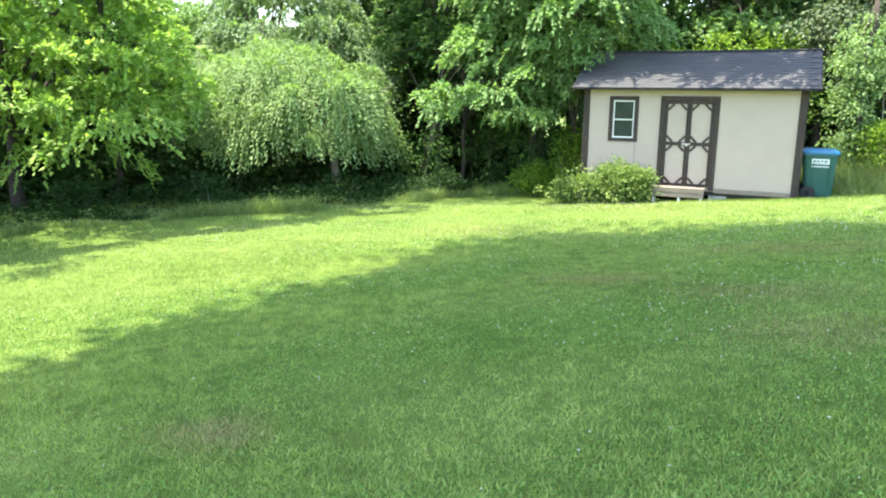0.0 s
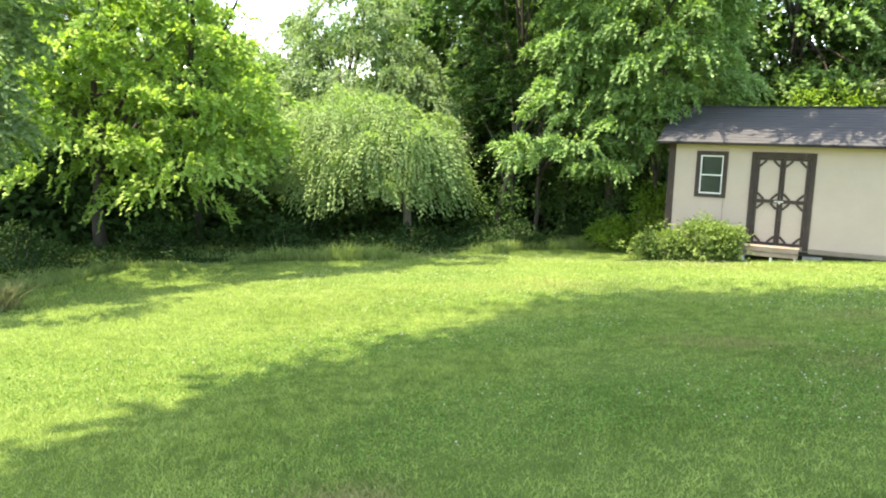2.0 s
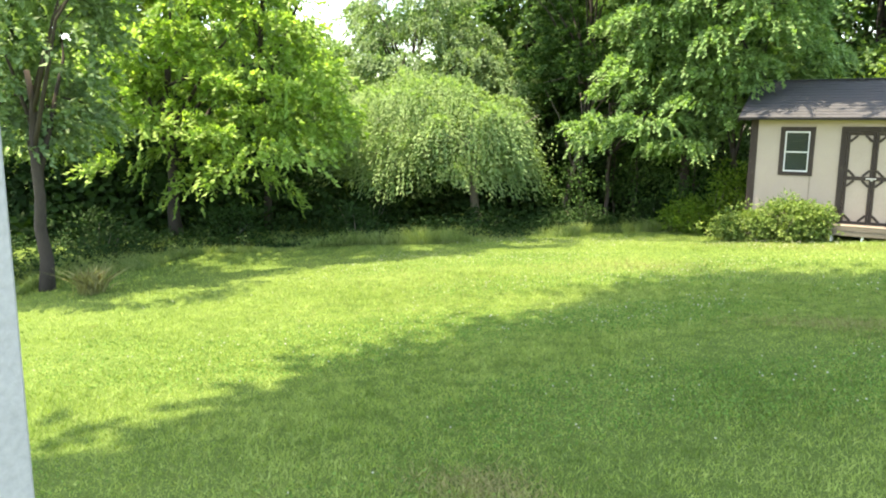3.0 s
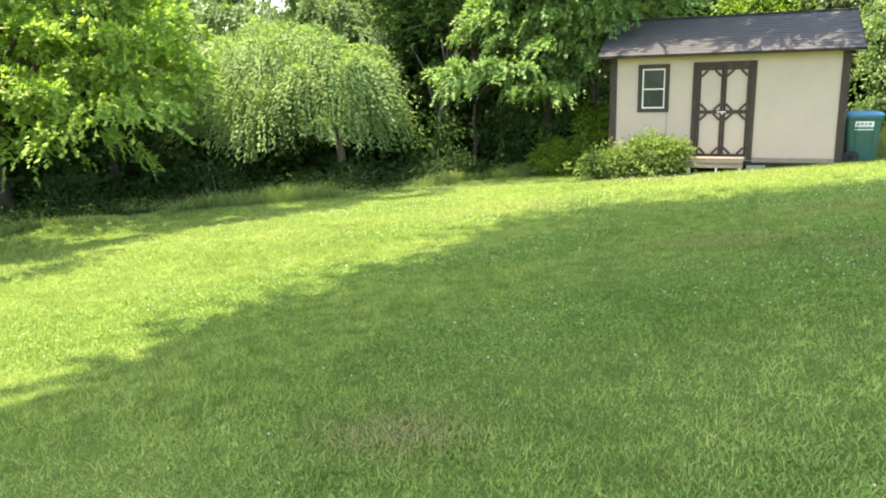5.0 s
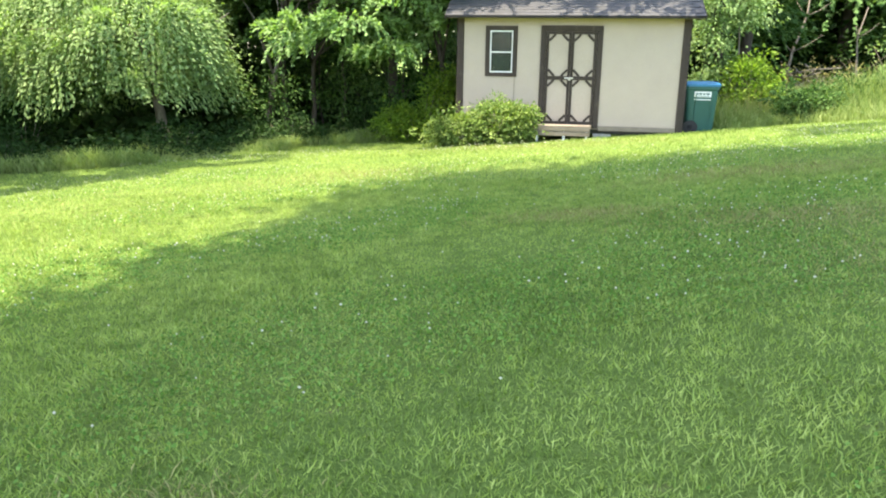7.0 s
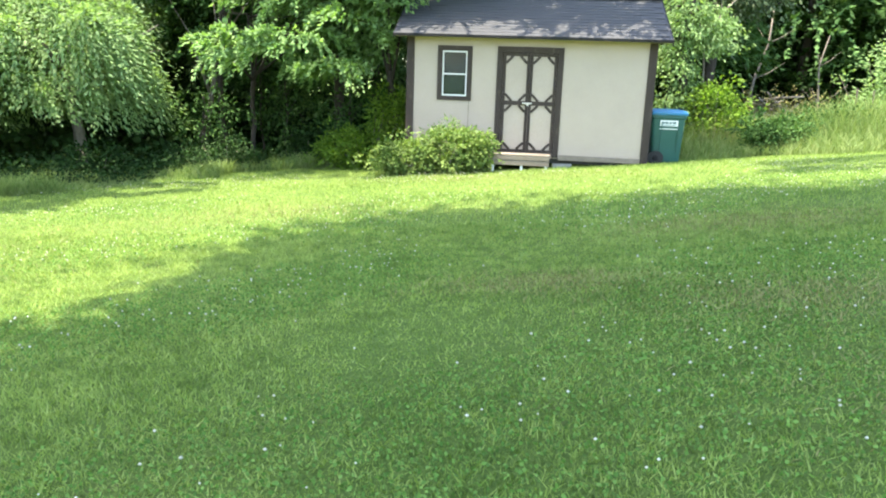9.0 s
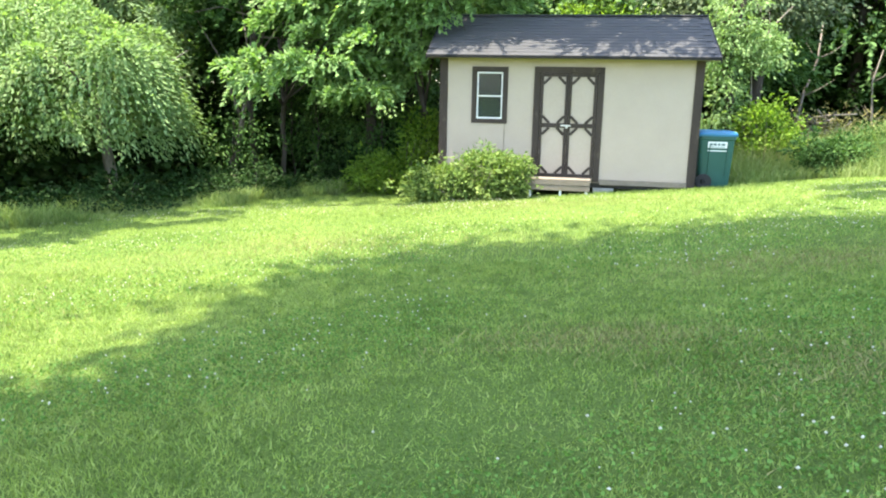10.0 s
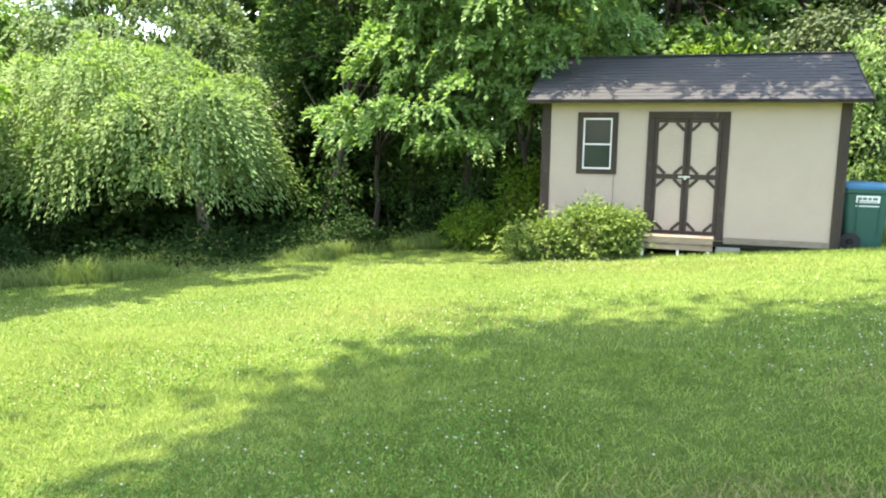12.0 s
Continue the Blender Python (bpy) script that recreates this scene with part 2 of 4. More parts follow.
def boughs(rng, blobs, count, twigs, leaves, size, reach, droop=0.7):
    """Points, directions and facings of leaves on twigs, gathered in drooping fans on the outside of rounded masses."""
    w = np.array([b[3] * b[4] + b[4] * b[5] + b[3] * b[5] for b in blobs])
    bl = np.array(blobs, float)[rng.choice(len(blobs), count, p=w / w.sum())]
    d = rng.normal(size=(count, 3))
    d[:, 2] = np.abs(d[:, 2]) * np.where(rng.uniform(size=count) < 0.72, 1, -0.7)
    d = unit(d)
    c = bl[:, :3] + d * bl[:, 3:6] * rng.uniform(0.72, 1.08, count)[:, None]
    out = unit(d * np.array([1, 1, 0.25]) + rng.normal(size=(count, 3)) * 0.15)
    across = unit(np.cross(out, np.array([0.0, 0.0, 1.0])))
    span = (size * rng.uniform(0.55, 1.4, count))[:, None]
    u = rng.uniform(-1, 1, (count, twigs))
    v = rng.uniform(-1, 1, (count, twigs))
    start = c[:, None] + across[:, None] * (u * span)[..., None] + out[:, None] * (v * span * 0.8)[..., None]
    start[..., 2] -= (0.45 * (u ** 2 + np.maximum(v, 0) ** 2) * span) + np.abs(rng.normal(size=u.shape)) * 0.10 * size
    way = out[:, None] * 0.75 + across[:, None] * (u * 0.7)[..., None] + rng.normal(size=start.shape) * 0.3
    way = way / np.linalg.norm(way, axis=2, keepdims=True)
    f = (np.arange(leaves) + 0.5) / leaves
    ln = reach * rng.uniform(0.5, 1.3, u.shape)
    pos = start[:, :, None] + way[:, :, None] * (ln[..., None] * f)[..., None]
    pos[..., 2] -= droop * ln[..., None] * f ** 1.7
    axis = way[:, :, None] + np.array([0, 0, -1.0]) * (droop * 1.2 * f)[:, None] + rng.normal(size=pos.shape) * 0.45
    facing = np.array([0, 0, 0.75]) + out[:, None, None] * 0.7 + 0.0 * pos
    return pos.reshape(-1, 3), axis.reshape(-1, 3), facing.reshape(-1, 3), c


def strands(rng, count, centre, radii, floor, step=0.055, along=(0.6, 2.2)):
    """Points and directions of leaves on shoots that spring over a dome and hang down."""
    pos, axis = [], []
    a = q = 0.0
    for k in range(count):
        if k % 11 == 0:
            swell = rng.uniform(0.70, 1.14)
            a0, q0 = rng.uniform(0, 2 * math.pi), rng.uniform(0.05, 1.0) ** 0.5
        a, q = a0 + rng.normal() * 0.05, min(1.0, max(0.02, q0 + rng.normal() * 0.03))
        lift = math.sqrt(max(0, 1 - q * q))
        p = np.array(centre) + np.array([math.cos(a) * q * radii[0], math.sin(a) * q * radii[1], lift * radii[2]]) * swell * rng.uniform(0.96, 1.04)
        d = np.array([math.cos(a) * 0.9, math.sin(a) * 0.9, 0.25])
        ln = rng.uniform(*along) * (0.55 + 0.6 * q)
        low = floor + rng.uniform(0, 0.9)
        s = 0.0
        while s < ln and p[2] > low:
            pos.append(p + rng.normal(size=3) * 0.035)
            axis.append(d * 0.6 + np.array([0, 0, -0.75]) + rng.normal(size=3) * 0.45)
            p = p + d * step
            d = d * 0.90 + np.array([rng.normal() * 0.05, rng.normal() * 0.05, -0.17])
            d = d / np.linalg.norm(d)
            s += step
    return np.array(pos), np.array(axis)


def limbs(rng, base, height_, radius, ends, lean=(0, 0), sides=8):
    """A trunk from base with limbs that run out to ends."""
    b = Vector(base)
    top = b + Vector((lean[0], lean[1], height_))
    steps = 7
    line, rad = [], []
    for i in range(steps + 1):
        f = i / steps
        line.append(b.lerp(top, f) + Vector((rng.normal() * 0.06, rng.normal() * 0.06, 0)) * height_ * 0.18 * (f > 0) - Vector((0, 0, 0.25 * (i == 0))))
        rad.append(radius * (1.25 if i == 0 else 1.0) * (1 - 0.62 * f))
    out = [tube(line, rad, sides)]
    for e in ends:
        f = rng.uniform(0.35 if height_ < 12 else 0.8, 0.98)
        k = min(int(f * steps), steps - 1)
        s = line[k].lerp(line[k + 1], f * steps - k)
        e = Vector(e)
        m = s.lerp(e, 0.5) + Vector((rng.normal() * 0.12, rng.normal() * 0.12, 0.12 * (e - s).length))
        q = s.lerp(m, 0.55)
        r = rad[k] * 0.55
        out.append(tube([s, q, m, m.lerp(e, 0.6), e], [r, r * 0.8, r * 0.55, r * 0.32, r * 0.12], 6))
    return joined(out)


def tree(name, label, base, trunk_height, radius, blobs, count, per, spread, leaf, material, bark=M_BARK, seed=1, droop=0.3, lean=(0, 0), group="", shell=0.45, limbs_n=14, flat=0.5, fans=None):
    """A tree that stands at base (x, y); blobs are the masses of its crown, in metres from the foot."""
    rng = np.random.default_rng(seed)
    t = thing(name, (base[0], base[1], hz(*base)), label, "tree", group)
    if fans:
        pos, axis, facing, centres = boughs(rng, blobs, count, per, fans, spread, spread * 0.75, droop)
    else:
        pos, axis, centres = clumps(rng, blobs, count, per, spread, droop, shell, flat)
        facing = axis * 0.0 + np.array([0.0, 0.0, 0.35])
    wx, wy, wz = pos[:, 0] + base[0], pos[:, 1] + base[1], pos[:, 2] + hz(*base)
    roof = 2.75 + 0.5 * np.minimum(wy - 15.3, 19.2 - wy)
    clear = ~((wx > 2.2) & (wx < 8.1) & (wy > 15.2) & (wy < 19.3) & (wz < roof)) & ~((wx > 2.3) & (wx < 8.0) & (wy > 13.6) & (wy <= 15.45) & (wz < 2.8))
    pos, axis, facing = pos[clear], axis[clear], facing[clear]
    pick = centres[rng.choice(len(centres), limbs_n, replace=False)]
    v, f = limbs(rng, (0, 0, 0), trunk_height, radius, pick, lean)
    held("trunk", mesh_of("trunk", v, f, bark, True), t)
    held("crown", leaf_mesh("crown", rng, pos, axis, leaf, leaf * 0.62, material, facing=facing), t)
    return t


def tufts(name, rng, pos, tall, wide, material, lean=0.5):
    """Blades of grass, each a bent two-piece sliver."""
    n = len(pos)
    a = rng.uniform(0, 2 * np.pi, n)
    h = tall * rng.uniform(0.45, 1.25, n)
    w = (wide * rng.uniform(0.7, 1.3, n))[:, None]
    side = np.stack([np.cos(a), np.sin(a), np.zeros(n)], 1) * w
    b = rng.uniform(0, 2 * np.pi, n)
    bend = np.stack([np.cos(b), np.sin(b), np.zeros(n)], 1) * (h * lean * rng.uniform(0.2, 1.2, n))[:, None]
    up = np.zeros((n, 3))
    up[:, 2] = h
    mid = pos + up * 0.5 + bend * 0.3
    verts = np.stack([pos, mid + side * 1.2, mid - side * 1.2, pos + up * 0.95 + bend * 1.1], 1).reshape(-1, 3)
    i = np.arange(n)[:, None] * 4
    corners = np.concatenate([i + np.array([[0, 1, 2]]), i + np.array([[2, 1, 3]])], 1).ravel()
    return array_mesh(name, verts, corners, 3, material)


def on_ground(x, y, dz=0.0):
    return np.stack([x, y, height(x, y) + dz], 1)


# ---- ground ----
def ground_sheet():
    xs = np.unique(np.concatenate([np.linspace(-15, 17, 65), np.linspace(-30, 34, 17), np.linspace(-600, 600, 13)]))
    ys = np.unique(np.concatenate([np.linspace(-8, 25, 67), np.linspace(-25, 50, 16), np.linspace(-600, 600, 13)]))
    gx, gy = np.meshgrid(xs, ys)
    z = height(gx, gy)
    verts = np.stack([gx, gy, z], 2).reshape(-1, 3)
    c, r = len(xs), len(ys)
    i = (np.arange(r - 1)[:, None] * c + np.arange(c - 1)[None, :]).ravel()
    corners = np.stack([i, i + 1, i + c + 1, i + c], 1).ravel()
    me = array_mesh("ground", verts, corners, 4, M_GROUND)
    me.polygons.foreach_set("use_smooth", [True] * len(me.polygons))
    return tagged(new("ground", me), "gently sloping mown green lawn with clover and dry patches", "ground", kind="structure")


ground_sheet()


# ---- shed ----
X0, X1, Y0, DEPTH, ZB, ZT = 2.66, 7.58, 15.765, 3.05, 0.20, 2.56
WIN = (3.375, 3.875, 1.385, 2.277)
DOOR = (4.60, 5.68, 0.30, 2.27)


def shed():
    s = thing("garden_shed", ((X0 + X1) / 2, Y0, hz((X0 + X1) / 2, Y0)), "cream wooden garden shed with dark brown trim and grey shingle roof", "shed")
    s.location = (0, 0, 0)
    # front wall around window and door openings
    bm = bmesh.new()
    t = 0.09
    for x0, x1, z0, z1 in ((X0, WIN[0], ZB, ZT), (WIN[0], WIN[1], ZB, WIN[2]), (WIN[0], WIN[1], WIN[3], ZT), (WIN[1], DOOR[0], ZB, ZT),
                           (DOOR[0], DOOR[1], DOOR[3], ZT), (DOOR[0], DOOR[1], ZB, DOOR[2]), (DOOR[1], X1, ZB, ZT)):
        box(bm, x0, x1, Y0, Y0 + t, z0, z1)
    bmesh.ops.remove_doubles(bm, verts=bm.verts, dist=0.0005)
    part("front_wall", bm, M_SIDING, s)
    ridge_y, ridge_z = Y0 + DEPTH / 2, 3.40
    for x, n in ((X0, 1), (X1, -1)):
        bm = bmesh.new()
        prof = [(Y0 + t, ZB), (Y0 + DEPTH - t, ZB), (Y0 + DEPTH - t, ZT), (ridge_y, ridge_z - 0.09), (Y0 + t, ZT)]
        a = [bm.verts.new((x, y, z)) for y, z in prof]
        b = [bm.verts.new((x + n * t, y, z)) for y, z in prof]
        bm.faces.new(a)
        bm.faces.new(list(reversed(b)))
        for i in range(5):
            bm.faces.new((a[i], a[(i + 1) % 5], b[(i + 1) % 5], b[i]))
        part("side_wall", bm, M_SIDING, s)
    part("back_wall", one_box(X0, X1, Y0 + DEPTH - t, Y0 + DEPTH, ZB, ZT), M_SIDING, s)
    part("floor_deck", one_box(X0 + t, X1 - t, Y0 + t, Y0 + DEPTH - t, ZB, ZB + 0.06), M_DARK, s)
    part("skid_beam", one_box(X0 + 0.02, X1 - 0.02, Y0 + 0.05, Y0 + 0.17, ZB - 0.10, ZB), M_DARK, s)
    part("skid_beam", one_box(X0 + 0.02, X1 - 0.02, Y0 + DEPTH - 0.2, Y0 + DEPTH - 0.08, ZB - 0.10, ZB), M_DARK, s)
    # corner boards, skirt and frieze
    for x0, x1 in ((X0 - 0.012, X0 + 0.135), (X1 - 0.135, X1 + 0.012)):
        part("corner_board", one_box(x0, x1, Y0 - 0.026, Y0 - 0.002, ZB - 0.02, ZT - 0.01, bevel=0.004), M_TRIM, s)
        xs = X0 - 0.028 if x0 < 5 else X1 + 0.004
        part("corner_board", one_box(xs, xs + 0.024, Y0 - 0.002, Y0 + 0.13, ZB - 0.02, ZT - 0.01, bevel=0.004), M_TRIM, s)
    part("skirt_board", one_box(DOOR[1] + 0.13, X1 - 0.137, Y0 - 0.05, Y0 - 0.002, ZB - 0.03, ZB + 0.075, bevel=0.006), M_GREYWOOD, s, "weathered grey skirt board")
    part("skirt_board", one_box(X0 + 0.137, DOOR[0] - 0.13, Y0 - 0.05, Y0 - 0.002, ZB - 0.03, ZB + 0.075, bevel=0.006), M_GREYWOOD, s, "weathered grey skirt board")
    part("panel_seam", one_box(3.925, 3.937, Y0 - 0.006, Y0 - 0.001, ZB + 0.08, 1.30), M_GREYWOOD, s)
    # roof: two slopes, with courses of shingles on the one that shows
    ey, ez, oy = Y0 - 0.35, 2.575, 0.23
    rise = (ridge_z + 0.07 - ez) / (ridge_y - ey)
    for n in (1, -1):
        bm = bmesh.new()
        pts = []
        for f, dz in ((0, 0), (1, 0), (1, -0.05), (0, -0.05)):
            y = ey + (ridge_y - ey) * f
            pts.append((y if n > 0 else 2 * ridge_y - y, ez + rise * (ridge_y - ey) * f + dz))
        a = [bm.verts.new((X0 - oy, y, z)) for y, z in pts]
        b = [bm.verts.new((X1 + oy, y, z)) for y, z in pts]
        bm.faces.new(a)
        bm.faces.new(list(reversed(b)))
        for i in range(4):
            bm.faces.new((a[i], b[i], b[(i + 1) % 4], a[(i + 1) % 4]))
        slope = part("roof_slope", bm, M_SHINGLE, s)
        if n > 0:
            rng = random.Random(5)
            length = math.hypot(ridge_y - ey, rise * (ridge_y - ey))
            courses, wide = 14, 0.305
            lie = Matrix.Translation((0, ey, ez)) @ Matrix.Rotation(math.atan(rise), 4, "X")
            metas = []
            for k in range(3):
                bm = one_box(0.0, wide - 0.003, 0, length / courses + 0.02, 0.002, 0.0085 + 0.001 * k, bevel=0.0)
                for v in bm.verts:
                    if v.co.y > 0.05:
                        v.co.z -= 0.0055
                me = bpy.data.meshes.new("shingle")
                bmesh.ops.recalc_face_normals(bm, faces=bm.faces)
                bm.to_mesh(me)
                bm.free()
                me.materials.append(M_SHINGLE_TAB)
                metas.append(me)
            for c in range(courses):
                x = X0 - oy - (0.15 if c % 2 else 0.0)
                while x < X1 + oy - 0.02:
                    if x > X0 - oy - 0.01 and x + wide < X1 + oy + 0.012:
                        ob = new("shingle", metas[rng.randrange(3)])
                        ob.parent = slope
                        ob.matrix_basis = lie @ Matrix.Translation((x, c * length / courses - 0.012, 0.004 + 0.0008 * rng.random()))
                    x += wide
    part("ridge_cap", one_box(X0 - oy, X1 + oy, ridge_y - 0.12, ridge_y + 0.12, ridge_z + 0.055, ridge_z + 0.085, bevel=0.012), M_SHINGLE, s)
    part("fascia", one_box(X0 - oy, X1 + oy, ey - 0.022, ey - 0.002, ez - 0.05, ez + 0.006, bevel=0.003), M_DRIP, s, "black eave board")
    part("soffit", one_box(X0 - 0.25, X1 + 0.25, ey, Y0 - 0.004, ez - 0.045, ez - 0.03), M_SIDING, s)
    for x0, x1 in ((X0 - oy - 0.02, X0 - oy - 0.002), (X1 + oy + 0.002, X1 + oy + 0.02)):
        for n in (1, -1):
            bm = bmesh.new()
            pts = [(ey, ez - 0.10), (ridge_y, ridge_z + 0.07 - 0.10), (ridge_y, ridge_z + 0.075), (ey, ez + 0.005)]
            if n < 0:
                pts = [(2 * ridge_y - y, z) for y, z in pts]
            a = [bm.verts.new((x0, y, z)) for y, z in pts]
            b = [bm.verts.new((x1, y, z)) for y, z in pts]
            bm.faces.new(a)
            bm.faces.new(list(reversed(b)))
            for i in range(4):
                bm.faces.new((a[i], b[i], b[(i + 1) % 4], a[(i + 1) % 4]))
            part("barge_board", bm, M_DRIP, s)
    # window
    x0, x1, z0, z1 = WIN
    w = part("window", one_box(x0 - 0.10, x1 + 0.10, Y0 - 0.028, Y0 - 0.002, z1, z1 + 0.10, bevel=0.004), M_TRIM, s, "white sash window in a dark brown surround")
    for a in ((x0 - 0.10, x0, z0 - 0.085, z1), (x1, x1 + 0.10, z0 - 0.085, z1), (x0, x1, z0 - 0.085, z0)):
        part("casing", one_box(a[0], a[1], Y0 - 0.028, Y0 - 0.002, a[2], a[3], bevel=0.004), M_TRIM, w)
    mid = (z0 + z1) / 2 - 0.01
    for a in ((x0, x0 + 0.026, z0, z1), (x1 - 0.026, x1, z0, z1), (x0 + 0.026, x1 - 0.026, z0, z0 + 0.030), (x0 + 0.026, x1 - 0.026, z1 - 0.03, z1), (x0 + 0.026, x1 - 0.026, mid - 0.014, mid + 0.014)):
        part("sash_bar", one_box(a[0], a[1], Y0 - 0.012, Y0 + 0.03, a[2], a[3], bevel=0.004), M_WHITE, w)
    for a in ((z0 + 0.030, mid - 0.014), (mid + 0.014, z1 - 0.03)):
        part("pane", one_box(x0 + 0.026, x1 - 0.026, Y0 + 0.008, Y0 + 0.013, a[0], a[1]), M_GLASS, w)
        # Dark panel added behind each pane, standing in for the unlit inside.
        part("pane_backing", one_box(x0 + 0.02, x1 - 0.02, Y0 + 0.034, Y0 + 0.040, a[0] - 0.01, a[1] + 0.01), M_PANEBACK, w, "dark blue-green panel added behind the pane for the unlit inside")
    # door casing
    x0, x1, z0, z1 = DOOR
    part("door_casing", one_box(x0 - 0.12, x1 + 0.12, Y0 - 0.03, Y0 - 0.002, z1, z1 + 0.12, bevel=0.004), M_TRIM, s)
    for a in ((x0 - 0.12, x0), (x1, x1 + 0.12)):
        part("door_casing", one_box(a[0], a[1], Y0 - 0.03, Y0 - 0.002, ZB + 0.02, z1, bevel=0.004), M_TRIM, s)
    half = (x0 + x1) / 2
    for n, (a, b) in enumerate(((x0 + 0.004, half - 0.003), (half + 0.003, x1 - 0.004))):
        d = part("door", one_box(a, b, Y0 - 0.004, Y0 + 0.04, z0, z1 - 0.004), M_SIDING, s, "cream door leaf with brown cross boards")
        yb = (Y0 - 0.026, Y0 - 0.0045)
        st = 0.058
        zm = 1.29
        part("stile", one_box(a, a + st, *yb, z0, z1 - 0.004, bevel=0.003), M_TRIM, d)
        part("stile", one_box(b - st, b, *yb, z0, z1 - 0.004, bevel=0.003), M_TRIM, d)
        for q0, q1 in ((z0, z0 + 0.06), (zm - 0.042, zm + 0.042), (z1 - 0.064, z1 - 0.004)):
            part("rail", one_box(a + st, b - st, *yb, q0, q1, bevel=0.003), M_TRIM, d)
        cut = 0.135
        for q0, q1 in ((z0 + 0.06, zm - 0.042), (zm + 0.042, z1 - 0.064)):
            for cx, sx in ((a + st, 1), (b - st, -1)):
                for cz, sz in ((q0, 1), (q1, -1)):
                    ln = cut * math.sqrt(2)
                    turn = Matrix.Translation((cx + sx * cut / 2, 0, cz + sz * cut / 2)) @ Matrix.Rotation(radians(45 * sx * sz), 4, "Y")
                    part("corner_brace", one_box(-ln / 2, ln / 2, yb[0] + 0.003, yb[1] - 0.002, -0.026, 0.026, turn=turn), M_TRIM, d)
        if n == 0:
            part("latch", one_box(b - 0.12, b + 0.075, Y0 - 0.05, Y0 - 0.027, zm - 0.016, zm + 0.016, bevel=0.006), M_METAL, d, "pale metal hasp")
            part("latch", one_box(b - 0.03, b + 0.02, Y0 - 0.062, Y0 - 0.050, zm - 0.05, zm - 0.004, bevel=0.005), M_METAL, d, "small padlock")
    return s


M_SHINGLE_TAB, tt, tb = nodes_of("shingle_tab")
info = tt.nodes.new("ShaderNodeObjectInfo")
tabs = ramp(tt, info.outputs["Random"], [(0.0, (0.041, 0.043, 0.047)), (0.5, (0.045, 0.047, 0.051)), (1.0, (0.050, 0.052, 0.056))])
speck = grain(tt, 160.0, 3.0, 0.7)
tabs = mixed(tt, 0.45, tabs, ramp(tt, speck, [(0.3, (0.026, 0.027, 0.030)), (0.7, (0.068, 0.071, 0.077))]))
tt.links.new(tabs, tb.inputs["Base Color"])
tb.inputs["Roughness"].default_value = 0.93
bump(tt, tb, speck, 0.5, 0.004)
shed()


def block(x, y, w, d, h, label):
    bm = one_box(x - w / 2, x + w / 2, y - d / 2, y + d / 2, h - 0.19, h, bevel=0.008)
    ob = part("concrete_block", bm, M_BLOCK, None, label)
    return tagged(ob, category="block", group="blocks under the shed")


for bx in (3.1, 5.9, 7.25):
    block(bx, Y0 + 0.11, 0.40 if bx < 7 else 0.55, 0.2, ZB - 0.10, "pale grey concrete block under the shed")


def door_step():
    s = thing("wooden_step", (5.0, Y0 - 0.2, hz(5.0, Y0 - 0.2)), "weathered grey timber step below the shed door", "step")
    s.location = (0, 0, 0)
    y0, y1 = Y0 - 0.42, Y0 - 0.06
    for k in range(3):
        a = y0 + k * (y1 - y0) / 3
        part("tread_board", one_box(4.42, 5.64, a + 0.004, a + (y1 - y0) / 3 - 0.004, 0.262, 0.297, bevel=0.005), M_GREYWOOD, s)
    part("riser_board", one_box(4.43, 5.63, y0 + 0.004, y0 + 0.034, 0.178, 0.260, bevel=0.005), M_GREYWOOD, s)
    part("riser_board", one_box(4.43, 5.63, y0 + 0.008, y0 + 0.036, 0.075, 0.174, bevel=0.005), M_GREYWOOD, s)
    for x in (4.50, 5.08, 5.57):
        for y in (y0 + 0.036, y1 - 0.06):
            part("leg", one_box(x - 0.022, x + 0.022, y, y + 0.05, hz(x, y) - 0.06, 0.260, bevel=0.003), M_WHITE, s, "pale painted timber leg")
    return s


door_step()


